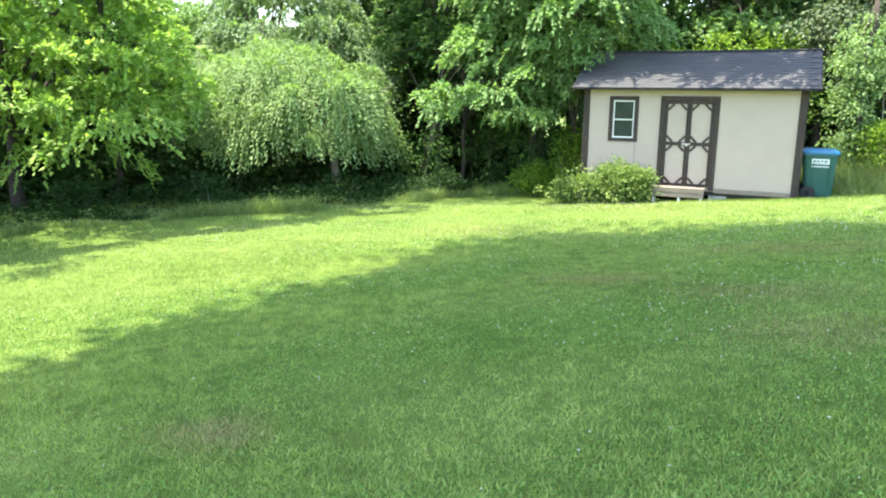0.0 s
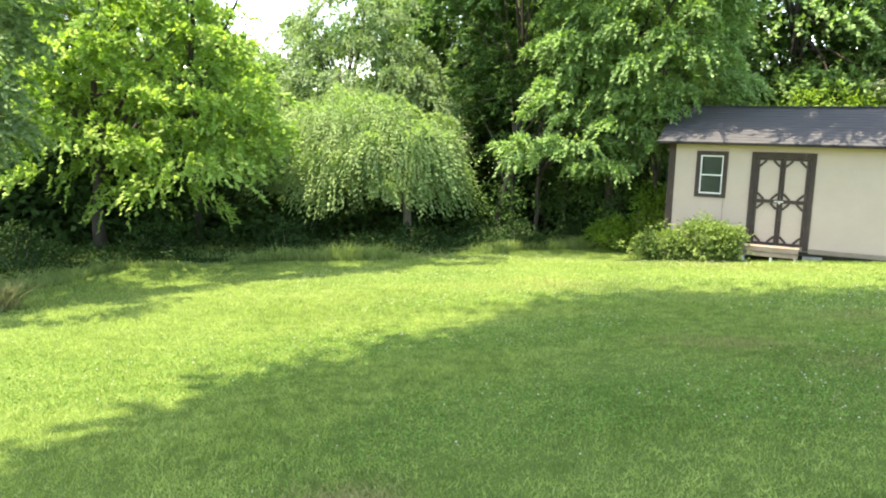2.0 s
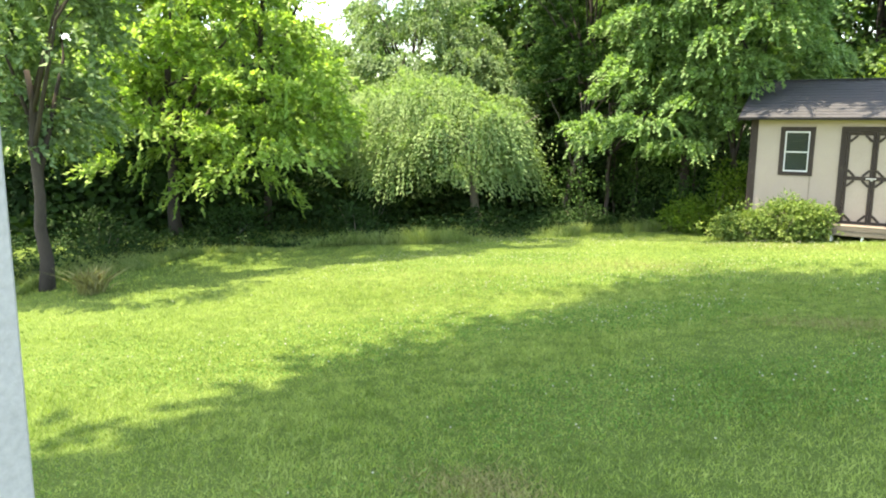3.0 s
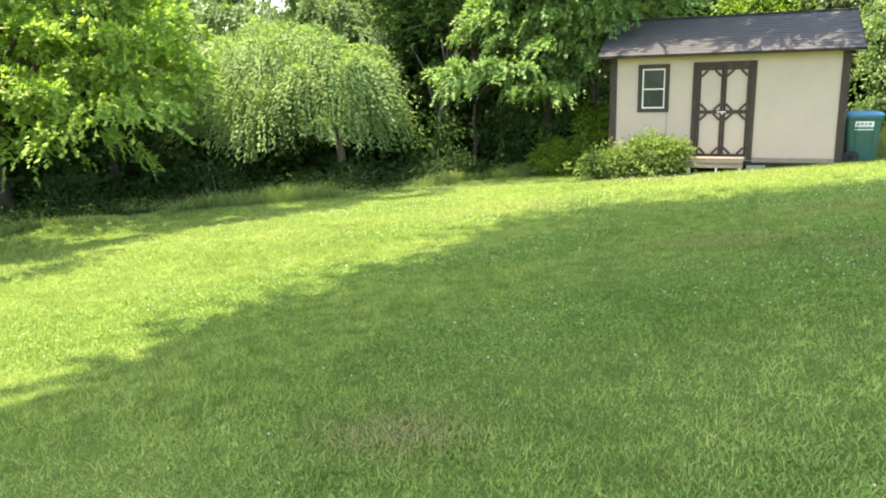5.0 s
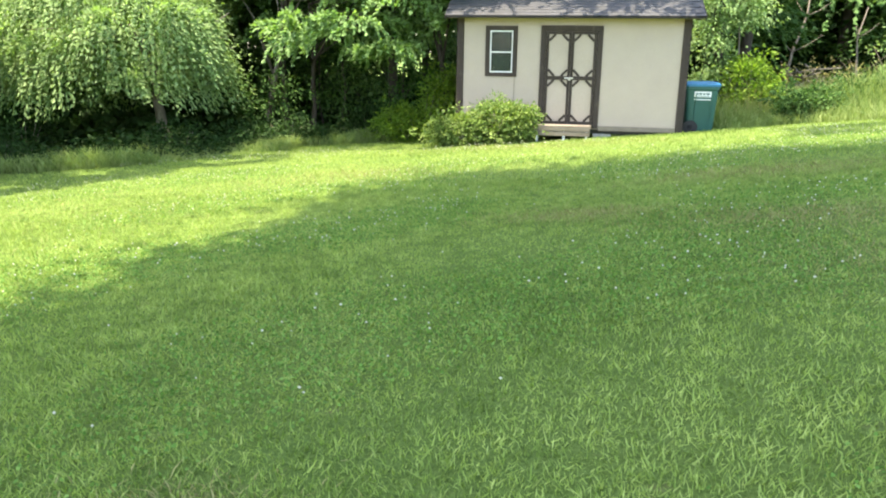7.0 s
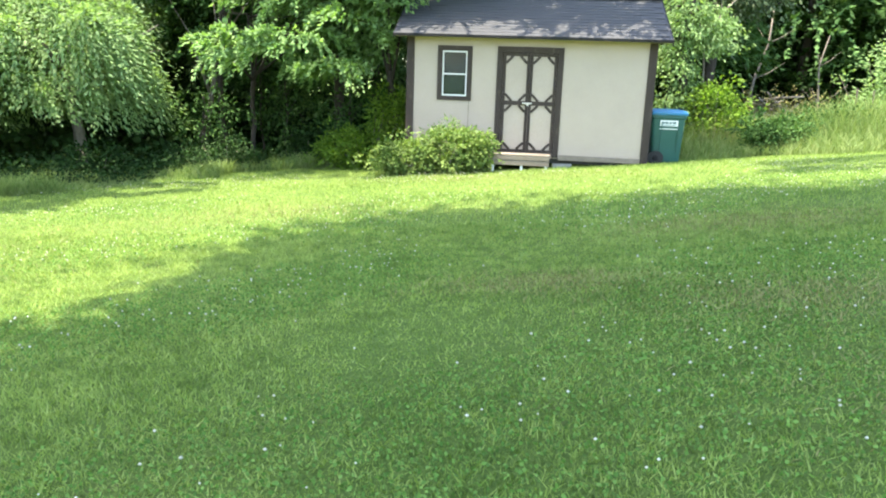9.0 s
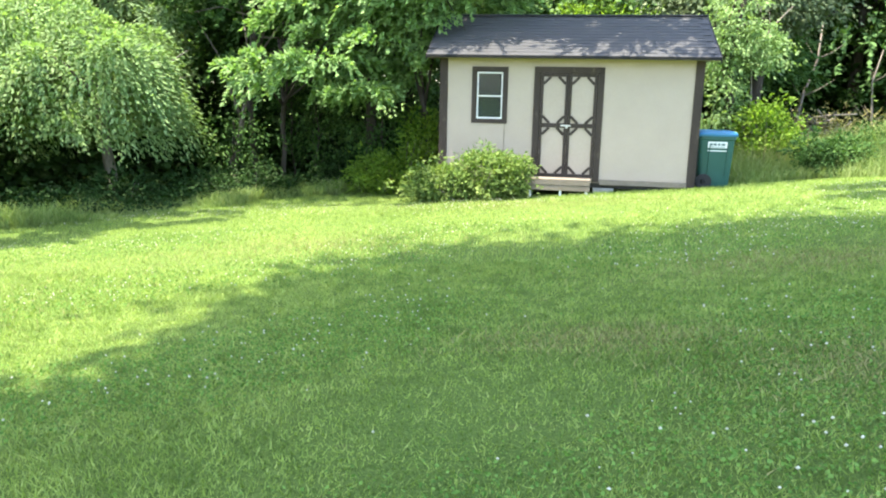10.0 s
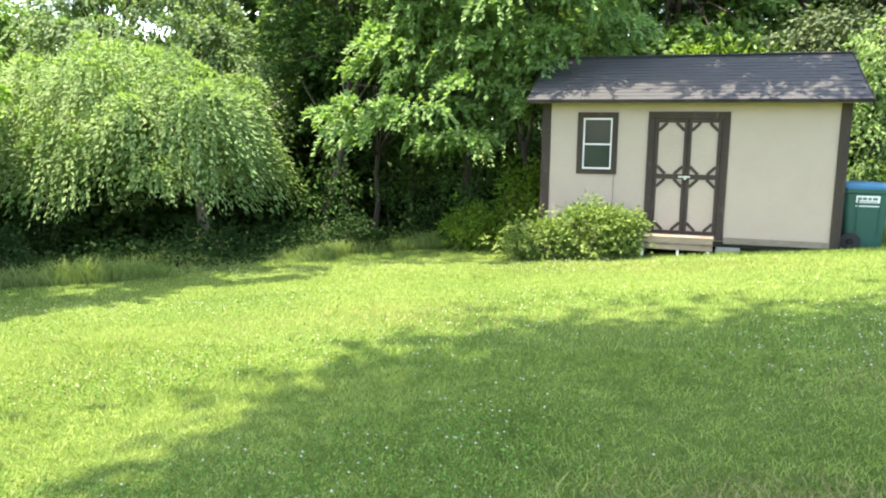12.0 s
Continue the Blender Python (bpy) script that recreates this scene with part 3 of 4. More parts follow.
def wheelie_bin():
    """Built with its back to -x."""
    cx, cy = 7.97, 16.28
    z0 = hz(cx, cy) - 0.01
    s = thing("wheeled_bin", (cx, cy, z0), "teal plastic wheeled rubbish bin with closed blue lid", "bin")
    bm = bmesh.new()
    rings = []
    for z, w, d, sh in ((0.05, 0.46, 0.50, 0.02), (0.10, 0.48, 0.52, 0.02), (0.88, 0.58, 0.64, 0.0), (0.90, 0.62, 0.68, 0.0), (0.96, 0.62, 0.68, 0.0), (0.96, 0.57, 0.63, 0.0)):
        ring = []
        for k in range(24):
            a = 2 * math.pi * (k + 0.5) / 24
            c, q = math.cos(a), math.sin(a)
            e = 0.28
            ring.append(bm.verts.new((sh + w / 2 * math.copysign(abs(c) ** e, c), d / 2 * math.copysign(abs(q) ** e, q), z)))
        rings.append(ring)
    for a, b in zip(rings, rings[1:]):
        for k in range(24):
            bm.faces.new((a[k], a[(k + 1) % 24], b[(k + 1) % 24], b[k]))
    bm.faces.new(list(reversed(rings[0])))
    bm.faces.new(rings[-1])
    body = part("body", bm, M_BIN, s)
    bm = bmesh.new()
    rings = []
    for z, f in ((0.955, 1.06), (0.99, 1.07), (1.02, 1.0), (1.045, 0.82), (1.052, 0.5)):
        ring = []
        for k in range(24):
            a = 2 * math.pi * (k + 0.5) / 24
            c, q = math.cos(a), math.sin(a)
            ring.append(bm.verts.new((0.31 * f * math.copysign(abs(c) ** 0.3, c), 0.34 * f * math.copysign(abs(q) ** 0.3, q), z)))
        rings.append(ring)
    for a, b in zip(rings, rings[1:]):
        for k in range(24):
            bm.faces.new((a[k], a[(k + 1) % 24], b[(k + 1) % 24], b[k]))
    bm.faces.new(list(reversed(rings[0])))
    bm.faces.new(rings[-1])
    lid = part("lid", bm, M_LID, s, "blue plastic lid")
    for y in (-0.2, 0.2):
        part("hinge", one_box(-0.36, -0.30, y - 0.05, y + 0.05, 0.94, 1.0, bevel=0.01), M_LID, lid)
    bm = bmesh.new()
    bmesh.ops.create_cone(bm, cap_ends=True, segments=10, radius1=0.016, radius2=0.016, depth=0.5, matrix=pose(-0.37, 0, 0.93, 90, 0, 0))
    part("handle", bm, M_BIN, s)
    for y in (-0.30, 0.30):
        bm = bmesh.new()
        bmesh.ops.create_cone(bm, cap_ends=True, segments=28, radius1=0.135, radius2=0.135, depth=0.055, matrix=pose(-0.16, y, 0.137, 90, 0, 0))
        bmesh.ops.bevel(bm, geom=[e for e in bm.edges if len(e.link_faces) == 2 and e.calc_face_angle() > 0.8], offset=0.012, segments=2, affect="EDGES")
        w = part("wheel", bm, M_RUBBER, s, "black rubber wheel")
        bm = bmesh.new()
        bmesh.ops.create_cone(bm, cap_ends=True, segments=16, radius1=0.05, radius2=0.035, depth=0.02, matrix=pose(-0.16, y * 1.115, 0.137, 90 if y < 0 else -90, 0, 0))
        part("hub", bm, M_DRIP, w)
    # moulded frame and recess of the side that shows
    for x in (-0.10, 0.17):
        part("moulded_rib", one_box(x - 0.008, x + 0.008, -0.012, 0.012, -0.28, 0.28, bevel=0.004, turn=pose(0, -0.296, 0.52, 5.2, 0, 0)), M_BIN, body)
    tilt = pose(0.0, -0.318, 0.80, 5.2, 0, 0)
    lab = part("label", one_box(-0.13, 0.16, -0.004, 0.004, -0.055, 0.055, turn=tilt), M_LABEL, s, "white printed label")
    for k, (a, b) in enumerate(((-0.11, -0.06), (-0.05, 0.0), (0.015, 0.055), (0.07, 0.13))):
        part("print_bar", one_box(a, b, -0.0065, -0.0042, -0.012, 0.03, turn=tilt), M_INK, lab)
    part("print_bar", one_box(-0.11, 0.13, -0.0065, -0.0042, -0.042, -0.030, turn=tilt), M_INK, lab)
    part("label", one_box(-0.13, 0.16, -0.004, 0.004, -0.115, -0.098, turn=tilt), M_LABEL, s, "white printed strip")
    s.scale = (1.20, 1.08, 1.06)
    return s


wheelie_bin()


def white_post():
    x, y = 4.405, -1.618
    z = hz(x, y)
    s = thing("white_post", (x, y, z), "slim white painted timber post standing on the lawn", "post")
    part("shaft", one_box(-0.035, 0.035, -0.035, 0.035, -0.05, 2.15, bevel=0.006), M_PAINTPOST, s)
    part("cap", one_box(-0.045, 0.045, -0.045, 0.045, 2.151, 2.19, bevel=0.012), M_PAINTPOST, s)


white_post()


# ---- trees ----
R = np.random.default_rng(11)


def weeping_tree():
    x, y = -4.9, 16.2
    rng = np.random.default_rng(3)
    t = thing("weeping_tree", (x, y, hz(x, y)), "pale green weeping tree with a domed crown of hanging shoots", "tree")
    v, f = limbs(rng, (0, 0, 0), 2.9, 0.15, [(math.cos(a) * r, math.sin(a) * r - 0.6, h) for a, r, h in [(k * 0.52, 1.6 + 0.9 * (k % 3) / 2, 2.7 + 0.5 * (k % 2)) for k in range(12)]], (0.1, -0.3))
    held("trunk", mesh_of("trunk", v, f, M_PALEBARK, True), t)
    # shoots arch out in tiers; each tier shades the one below
    tiers = [(-0.9, -1.0, 2.95, 2.6, 2.4, 1.55), (0.7, -1.4, 2.7, 1.4, 1.5, 1.2), (-2.6, -0.9, 2.4, 2.0, 2.0, 1.6)]
    p, a, n, c = boughs(rng, tiers, 125, 32, 15, 0.30, 0.85, 1.5)
    p2, a2, n2, c = boughs(rng, [(-0.8, -1.0, 2.3, 2.5, 2.2, 0.6)], 34, 26, 15, 0.28, 0.8, 1.7)
    p, a, n = np.concatenate([p, p2]), np.concatenate([a, a2]), np.concatenate([n, n2])
    k = p[:, 2] > 1.2 + 0.3 * np.sin(p[:, 0] * 2.1)
    held("crown", leaf_mesh("crown", rng, p[k], a[k], 0.115, 0.048, M_WILLOW, facing=n[k]), t)


weeping_tree()

tree("maple_tree", "bright green maple with layered drooping boughs", (-9.9, 9.6), 4.6, 0.16,
     [(0.2, 1.0, 4.4, 3.3, 2.6, 3.0), (2.9, 0.2, 2.7, 1.9, 1.7, 1.2), (-2.0, 0.2, 2.6, 2.6, 2.2, 2.1), (-1.6, 0.6, 6.4, 2.6, 2.0, 2.2), (2.7, 1.0, 3.8, 1.6, 1.6, 1.6), (1.2, -1.5, 3.4, 1.9, 1.5, 1.7), (-0.2, 0.8, 7.2, 2.3, 2.2, 1.5)], 260, 24, 0.50, 0.145, M_MAPLE, seed=21, droop=0.6, fans=9)
# The last three crown masses, high out of view, are set to shade the roof.
tree("broadleaf_tree", "tall light green tree with hanging sprays over the shed roof", (0.6, 18.4), 7.0, 0.15,
     [(1.6, -1.0, 5.6, 1.8, 1.7, 2.4), (2.4, -1.5, 3.9, 1.1, 1.0, 1.0), (0.2, -0.4, 8.0, 2.2, 2.2, 1.8), (-0.4, -0.8, 5.4, 1.7, 1.4, 1.9), (4.2, -2.0, 8.8, 1.7, 1.2, 1.2), (5.0, -2.0, 8.8, 1.8, 1.2, 1.2), (5.5, -1.7, 9.3, 1.8, 1.1, 1.0)], 340, 24, 0.42, 0.125, M_LOCUST, seed=22, droop=1.0, fans=9)
tree("young_tree", "slender tree with sunlit spreading lower boughs", (-1.6, 18.2), 3.6, 0.075,
     [(0.6, -2.2, 2.9, 1.0, 0.8, 0.25), (1.9, -2.0, 3.1, 1.1, 0.8, 0.30), (3.0, -1.6, 3.5, 0.8, 0.7, 0.8), (2.5, -1.9, 2.5, 0.6, 0.5, 0.25), (1.6, -1.2, 4.3, 1.4, 0.9, 0.6)], 62, 22, 0.36, 0.125, M_LOCUST, seed=23, droop=0.9, fans=8)
tree("leaning_tree", "dark slim tree leaning beside the shed corner", (2.35, 17.1), 4.6, 0.085, [(-0.5, 0.3, 4.6, 1.4, 1.3, 1.4)], 60, 18, 0.32, 0.13, M_LOCUST, seed=24, lean=(-0.7, 0.2), fans=7)
tree("weeping_tree", "tall pale weeping tree standing behind the domed one", (-9.2, 18.6), 5.4, 0.16,
     [(0.4, 0, 4.8, 2.9, 2.3, 2.1), (0.2, 0.2, 6.6, 2.3, 2.0, 1.9), (2.4, 0.3, 3.8, 2.3, 2.0, 2.0), (-2.0, 0.0, 3.4, 2.2, 2.0, 2.0)], 210, 24, 0.48, 0.12, M_PALELEAF, seed=25, droop=1.2, fans=9)
tree("forked_tree", "slim brown trunk leaning under dark woodland leaves", (-3.3, 18.6), 4.4, 0.10, [(0.4, 1.0, 4.6, 2.0, 1.7, 2.0)], 90, 20, 0.45, 0.14, M_WOODS, M_PALEBARK, seed=26, lean=(0.9, 0.6), fans=7)

# woods: three kinds, repeated
kinds = []
for k, (mat, seed) in enumerate(((M_WOODS, 31), (M_LOCUST, 32), (M_MIDWOOD, 33))):
    kinds.append(tree("woodland_tree", "tall leafy woodland tree with dark trunk", ((-2.2, 22.5), (4.6, 25.5), (-6.8, 23.4))[k], 9.0, 0.2,
                      [(0, 0, 7.0, 3.0, 3.0, 3.8), (1.6, -0.8, 4.0, 2.2, 2.0, 2.3), (-1.6, -0.6, 4.4, 2.2, 2.0, 2.4), (0.2, 0.3, 10.5, 2.2, 2.2, 2.4)], 150, 17, 0.72, 0.22, mat, seed=seed, droop=0.7, fans=7, group="woods behind the lawn"))
spots = [(-11, 23.5, 2, 0.9), (0.8, 21.6, 1, 0.85), (1.6, 26, 2, 1.1), (-4.4, 26.5, 0, 1.05), (-9, 28, 0, 1.1), (-14.5, 19, 0, 0.52), (-14, 13, 2, 0.9), (-18.5, 13.5, 1, 1.0), (-22, 24, 2, 0.8), (-13, 18.2, 1, 0.48), (-17, 25, 1, 0.62), (-12.2, 15.5, 0, 0.4),
         (8.2, 26.5, 0, 0.95), (7.2, 31, 2, 1.1), (2.8, 31, 1, 1.15), (11.5, 33, 0, 1.1), (15.5, 31, 2, 1.1), (19, 27, 0, 1.05), (13.5, 38, 2, 1.2), (18, 37, 1, 1.2), (22.5, 33, 2, 1.1),
         (-2, 32, 0, 1.15), (-13, 32, 2, 1.15), (-19, 17, 1, 1.0), (-16, 7.5, 0, 1.0), (-20, 10, 2, 1.1), (-7, 34, 0, 1.2), (7, 38, 2, 1.2), (24, 25, 1, 1.0), (10.2, 29.5, 2, 0.9), (14.5, 34.5, 0, 1.1), (17.5, 33, 2, 1.0), (-8.2, 26, 1, 1.0), (-4.6, 23.4, 1, 0.75), (21, 30, 0, 1.0)]
for x, y, k, s in spots:
    copy_thing(kinds[k], Matrix.Translation((x, y, hz(x, y))) @ Matrix.Rotation(R.uniform(0, 6.3), 4, "Z") @ Matrix.Scale(s * R.uniform(0.92, 1.06), 4))

# tall trees about the lawn, mostly unseen; their crowns are placed to shade it
tree("tall_tree", "tall tree with grey trunk and high shading crown", (9.6, -4.4), 13.5, 0.21,
     [(-7.9, 8.8, 14.2, 3.2, 3.4, 2.0), (-8.8, 5.1, 14.0, 3.1, 3.1, 2.0)], 1500, 18, 0.34, 0.36, M_WOODS, M_PALEBARK, seed=41, lean=(-5.0, 4.0), group="tall trees about the lawn", shell=0.1)
tree("tall_tree", "tall tree with grey trunk and high shading crown", (4.2, -8.6), 13.0, 0.24,
     [(-3.4, 5.1, 14.0, 3.6, 3.4, 2.2)], 700, 18, 0.34, 0.38, M_WOODS, seed=42, lean=(-1.5, 3.0), group="tall trees about the lawn", shell=0.1)
tree("tall_tree", "tall tree with grey trunk and high shading crown", (12.4, 1.2), 13.5, 0.25,
     [(-7.7, 3.8, 14.0, 3.4, 3.3, 2.0), (-7.6, -1.5, 14.2, 3.6, 3.6, 2.2), (-4.0, 2.8, 13.4, 3.6, 3.6, 2.2)], 1850, 18, 0.36, 0.38, M_WOODS, seed=46, lean=(-1.5, 0.5), group="tall trees about the lawn", shell=0.1)
# Its second crown mass is added to shade ground left of the shed.
tree("tall_tree", "tall slim tree rising above the domed weeping tree", (-2.6, 18.9), 9.0, 0.09,
     [(-0.6, -0.1, 8.4, 2.2, 1.9, 1.6), (1.0, -5.1, 9.5, 1.8, 0.5, 0.4)], 90, 22, 0.42, 0.17, M_MIDWOOD, seed=45, group="tall trees about the lawn", fans=8)
# Added for its high crown, which shades the strip along the woods.
tree("tall_tree", "tall slim dark-stemmed tree added to shade the lawn's edge", (-8.7, 11.6), 8.2, 0.10,
     [(1.1, -6.9, 8.5, 1.2, 1.0, 0.6), (1.9, -5.1, 8.5, 1.2, 1.0, 0.6), (2.6, -3.3, 8.5, 1.2, 1.0, 0.6), (3.5, -1.6, 8.5, 1.2, 1.0, 0.6), (4.6, 0.1, 8.5, 1.3, 1.0, 0.6)], 140, 20, 0.38, 0.16, M_MIDWOOD, seed=47, lean=(0.8, -0.8), group="tall trees about the lawn", fans=8, limbs_n=4)
# Out of view; added to shade the lawn right of the bin.
tree("tall_tree", "unseen tall slim tree added to shade the lawn beside the field", (15.0, 13.2), 8.6, 0.12,
     [(-6.4, -0.2, 9.0, 1.7, 0.3, 0.4), (-7.0, -1.9, 9.0, 1.5, 0.3, 0.4), (-4.4, -0.9, 9.0, 1.5, 1.4, 1.0)], 90, 20, 0.36, 0.16, M_MIDWOOD, seed=48, lean=(-1.0, -0.3), group="tall trees about the lawn", fans=8, limbs_n=4)
tree("small_tree", "small grey-stemmed leafy tree at the edge of the lawn", (-6.1, 4.1), 3.6, 0.12,
     [(-0.9, 0.3, 4.2, 1.5, 1.4, 1.2), (-1.6, 0.9, 2.9, 1.3, 1.2, 0.9), (0.3, 0.2, 5.2, 1.5, 1.3, 0.8)], 80, 22, 0.42, 0.13, M_PALELEAF, M_BARK, seed=43, droop=0.7, fans=8, lean=(-0.3, 0.2))

# right of the shed
tree("vine_covered_tree", "small tree smothered in pale climbing leaves", (9.0, 20.0), 5.0, 0.14,
     [(0.0, 0, 3.5, 0.75, 0.8, 1.0), (-0.3, -0.3, 1.9, 0.55, 0.6, 1.5), (0.6, 0.2, 3.1, 0.5, 0.6, 0.6)], 190, 34, 0.17, 0.10, M_WILLOW, seed=51, droop=0.8)
tree("pine_tree", "grey-green pine with feathery drooping boughs", (10.4, 23.5), 7.5, 0.2,
     [(-0.6, -0.5, 4.8, 2.4, 1.8, 0.7), (0.2, -0.4, 6.3, 2.0, 1.7, 0.8), (-1.2, 0, 3.7, 1.4, 1.3, 0.5), (0.6, 0, 7.6, 1.5, 1.5, 0.8)], 420, 44, 0.24, 0.15, M_PINE, seed=52, droop=0.5)


def shrub(name, label, at, blobs, count, per, spread, leaf, material, seed, stems=14):
    rng = np.random.default_rng(seed)
    t = thing(name, (at[0], at[1], hz(*at)), label, "shrub")
    pos, axis, c = clumps(rng, blobs, count, per, spread, 0.0, 0.5)
    keep = pos[:, 2] + hz(*at) > height(pos[:, 0] + at[0], pos[:, 1] + at[1]) + 0.04
    pos, axis = pos[keep], axis[keep]
    out = []
    for e in c[rng.choice(len(c), stems)]:
        e = Vector(e)
        s = Vector((e.x * 0.4, e.y * 0.3, 0))
        s.z = hz(at[0] + s.x, at[1] + s.y) - hz(*at) - 0.05
        m = s.lerp(e, 0.5) + Vector((0, 0, 0.06))
        out.append(tube([s, m, e], [0.012, 0.009, 0.004], 5))
    v, f = joined(out)
    tagged(held("stems", mesh_of("stems", v, f, M_PALEBARK, True), t), kind="stuff")
    held("foliage", leaf_mesh("foliage", rng, pos, axis, leaf, leaf * 0.55, material, facing=np.array([0.0, -0.15, 0.7])), t)
    return t


shrub("garden_shrub", "low spreading yellow-green shrub growing against the shed", (3.45, 15.1), [(-0.72, -0.02, 0.32, 0.64, 0.46, 0.40), (0.15, 0.02, 0.54, 0.62, 0.50, 0.52), (0.60, 0.08, 0.50, 0.42, 0.42, 0.50)], 270, 34, 0.085, 0.085, M_SHRUB, 61, 26)
shrub("yellow_shrub", "bright yellow-green bush rising behind the shed roof", (4.9, 22.2), [(0, 0, 3.0, 1.4, 1.0, 1.75)], 260, 28, 0.2, 0.13, M_YELLOW, 62)
shrub("yellow_shrub", "bright yellow-green bush rising behind the shed roof", (6.5, 22.6), [(0, 0, 3.0, 1.2, 1.0, 1.75)], 220, 28, 0.2, 0.13, M_YELLOW, 63)
shrub("yellow_shrub", "sunlit yellow-green sapling beside the vine-covered tree", (9.7, 19.3), [(0, 0, 0.9, 0.75, 0.6, 0.95)], 130, 28, 0.14, 0.11, M_YELLOW, 64)
shrub("dark_shrub", "dark green rounded bush in the tall grass", (10.6, 17.6), [(0, 0, 0.45, 0.75, 0.5, 0.45)], 120, 28, 0.12, 0.10, M_WOODS, 65)
shrub("pale_shrub", "tall pale grey-green shrub at the field's edge", (14.9, 21.2), [(0, 0, 1.7, 1.3, 1.1, 1.5), (-0.6, 0, 0.8, 1.1, 1.0, 0.7)], 260, 28, 0.2, 0.12, M_WILLOW, 66)
shrub("bramble", "tangled green bramble along the lawn's edge", (12.4, 18.4), [(0, 0, 0.4, 1.3, 0.6, 0.55)], 200, 28, 0.14, 0.09, M_WOODS, 67)
shrub("weedy_shrub", "sunlit yellow-green weeds beside the shed", (1.55, 16.9), [(-0.2, 0, 0.45, 0.9, 0.55, 0.5), (0.55, 0.1, 1.15, 0.38, 0.40, 0.75)], 190, 30, 0.13, 0.10, M_YELLOW, 68)


# ---- brush, stakes and dry stems ----
def brush_pile():
    rng = np.random.default_rng(71)
    x, y = 13.0, 25.6
    t = thing("brush_pile", (x, y, hz(x, y)), "heap of tan cut branches behind the tall grass", "brush pile")
    out = []
    for _ in range(70):
        a = rng.uniform(0, 2 * math.pi)
        r = abs(rng.normal()) * 0.7
        c = Vector((math.cos(a) * r * 1.6, math.sin(a) * r, max(0.1, 1.35 - r * 0.8) * rng.uniform(0.3, 1.0)))
        d = Vector((rng.normal(), rng.normal() * 0.5, rng.normal() * 0.3)).normalized() * rng.uniform(0.4, 1.1)
        out.append(tube([c - d, c + Vector((0, 0, 0.06)), c + d], [0.035 * rng.uniform(0.5, 1.4), 0.03, 0.012], 5))
    v, f = joined(out)
    tagged(held("branches", mesh_of("branches", v, f, M_PALEBARK, True), t), kind="stuff")
    n = 2500
    p = rng.normal(size=(n, 3)) * np.array([1.0, 0.6, 0.35]) + np.array([0, 0, 0.75])
    held("dead_leaves", leaf_mesh("dead_leaves", rng, p, rng.normal(size=(n, 3)), 0.12, 0.06, M_STRAW), t)


brush_pile()


def bare_trunk(name, label, base, line, radius):
    t = thing(name, (base[0], base[1], hz(*base)), label, "dead tree")
    rng = np.random.default_rng(int(base[0] * 100))
    pts = [Vector(p) for p in line]
    out = [tube(pts, [radius * (1 - 0.7 * i / (len(pts) - 1)) for i in range(len(pts))], 7)]
    for k in range(7):
        i = 1 + k % (len(pts) - 2)
        e = pts[i] + Vector((rng.normal() * 0.5, rng.normal() * 0.3, 0.3 + 0.4 * rng.random()))
        out.append(tube([pts[i], pts[i].lerp(e, 0.5) + Vector((0, 0, -0.05)), e], [radius * 0.3, radius * 0.2, radius * 0.08], 5))
    v, f = joined(out)
    held("trunk", mesh_of("trunk", v, f, M_PALEBARK, True), t)


bare_trunk("dead_trunk", "pale dead sapling at the wood's edge", (12.4, 27.0), [(0, 0, -0.2), (0.1, 0, 1.0), (0.22, 0, 2.0), (0.55, 0, 3.2), (0.6, 0.1, 4.4)], 0.075)
bare_trunk("dead_trunk", "pale dead sapling at the wood's edge", (14.6, 26.6), [(0, 0, -0.2), (0.05, 0, 1.2), (-0.1, 0, 2.4), (0.1, 0, 3.4)], 0.05)
bare_trunk("dead_trunk", "grey leafless branchy stem behind the shed", (9.5, 20.6), [(0, 0, -0.2), (0.1, 0, 1.5), (0.0, 0, 2.8), (0.35, 0, 3.6), (0.8, 0, 4.1)], 0.035)
for sx, sy in ((12.9, 19.4), (13.5, 19.9)):
    st = thing("fence_stake", (sx, sy, hz(sx, sy)), "thin dark wooden stake standing in the weeds", "stake", "stakes in the weeds")
    v, f = tube([(0, 0, -0.1), (0.02, 0, 0.7), (-0.03, 0, 1.4)], [0.03, 0.028, 0.022], 6)
    held("stake_shaft", mesh_of("stake_shaft", v, f, M_BARK, True), st)


def edge_x(y):
    """Where the mown lawn ends and the woods begin."""
    return np.interp(y, [-8, 2.5, 5, 7.8, 9.8, 12.4, 15.8, 17.2, 17.5], [-6.4, -6.4, -6.7, -6.9, -5.2, -2.6, -0.9, 0.3, 2.4])


def far_edge(x):
    return np.interp(x, [2.6, 8.4, 8.7, 10.3, 11.5, 14.0], [17.5, 17.5, 16.5, 16.8, 15.9, 15.2])


def is_lawn(x, y):
    wob = 0.25 * np.sin(x * 1.7) + 0.2 * np.sin(y * 2.3 + x)
    ok = (x > edge_x(y) + wob) & (y < far_edge(x) + wob * 0.6)
    return ok & ~((x > X0 - 0.02) & (x < X1 + 0.02) & (y > Y0 + 0.02) & (y < Y0 + DEPTH + 0.1))


def patchiness(x, y, scale, seed):
    """A smooth field between about -1 and 1."""
    r = np.random.default_rng(seed)
    out = np.zeros_like(x)
    for k in range(9):
        a = r.uniform(0, 2 * np.pi)
        f = scale * r.uniform(0.5, 2.2)
        out += np.sin((x * np.cos(a) + y * np.sin(a)) * f + r.uniform(0, 6.3))
    return out / 3.0


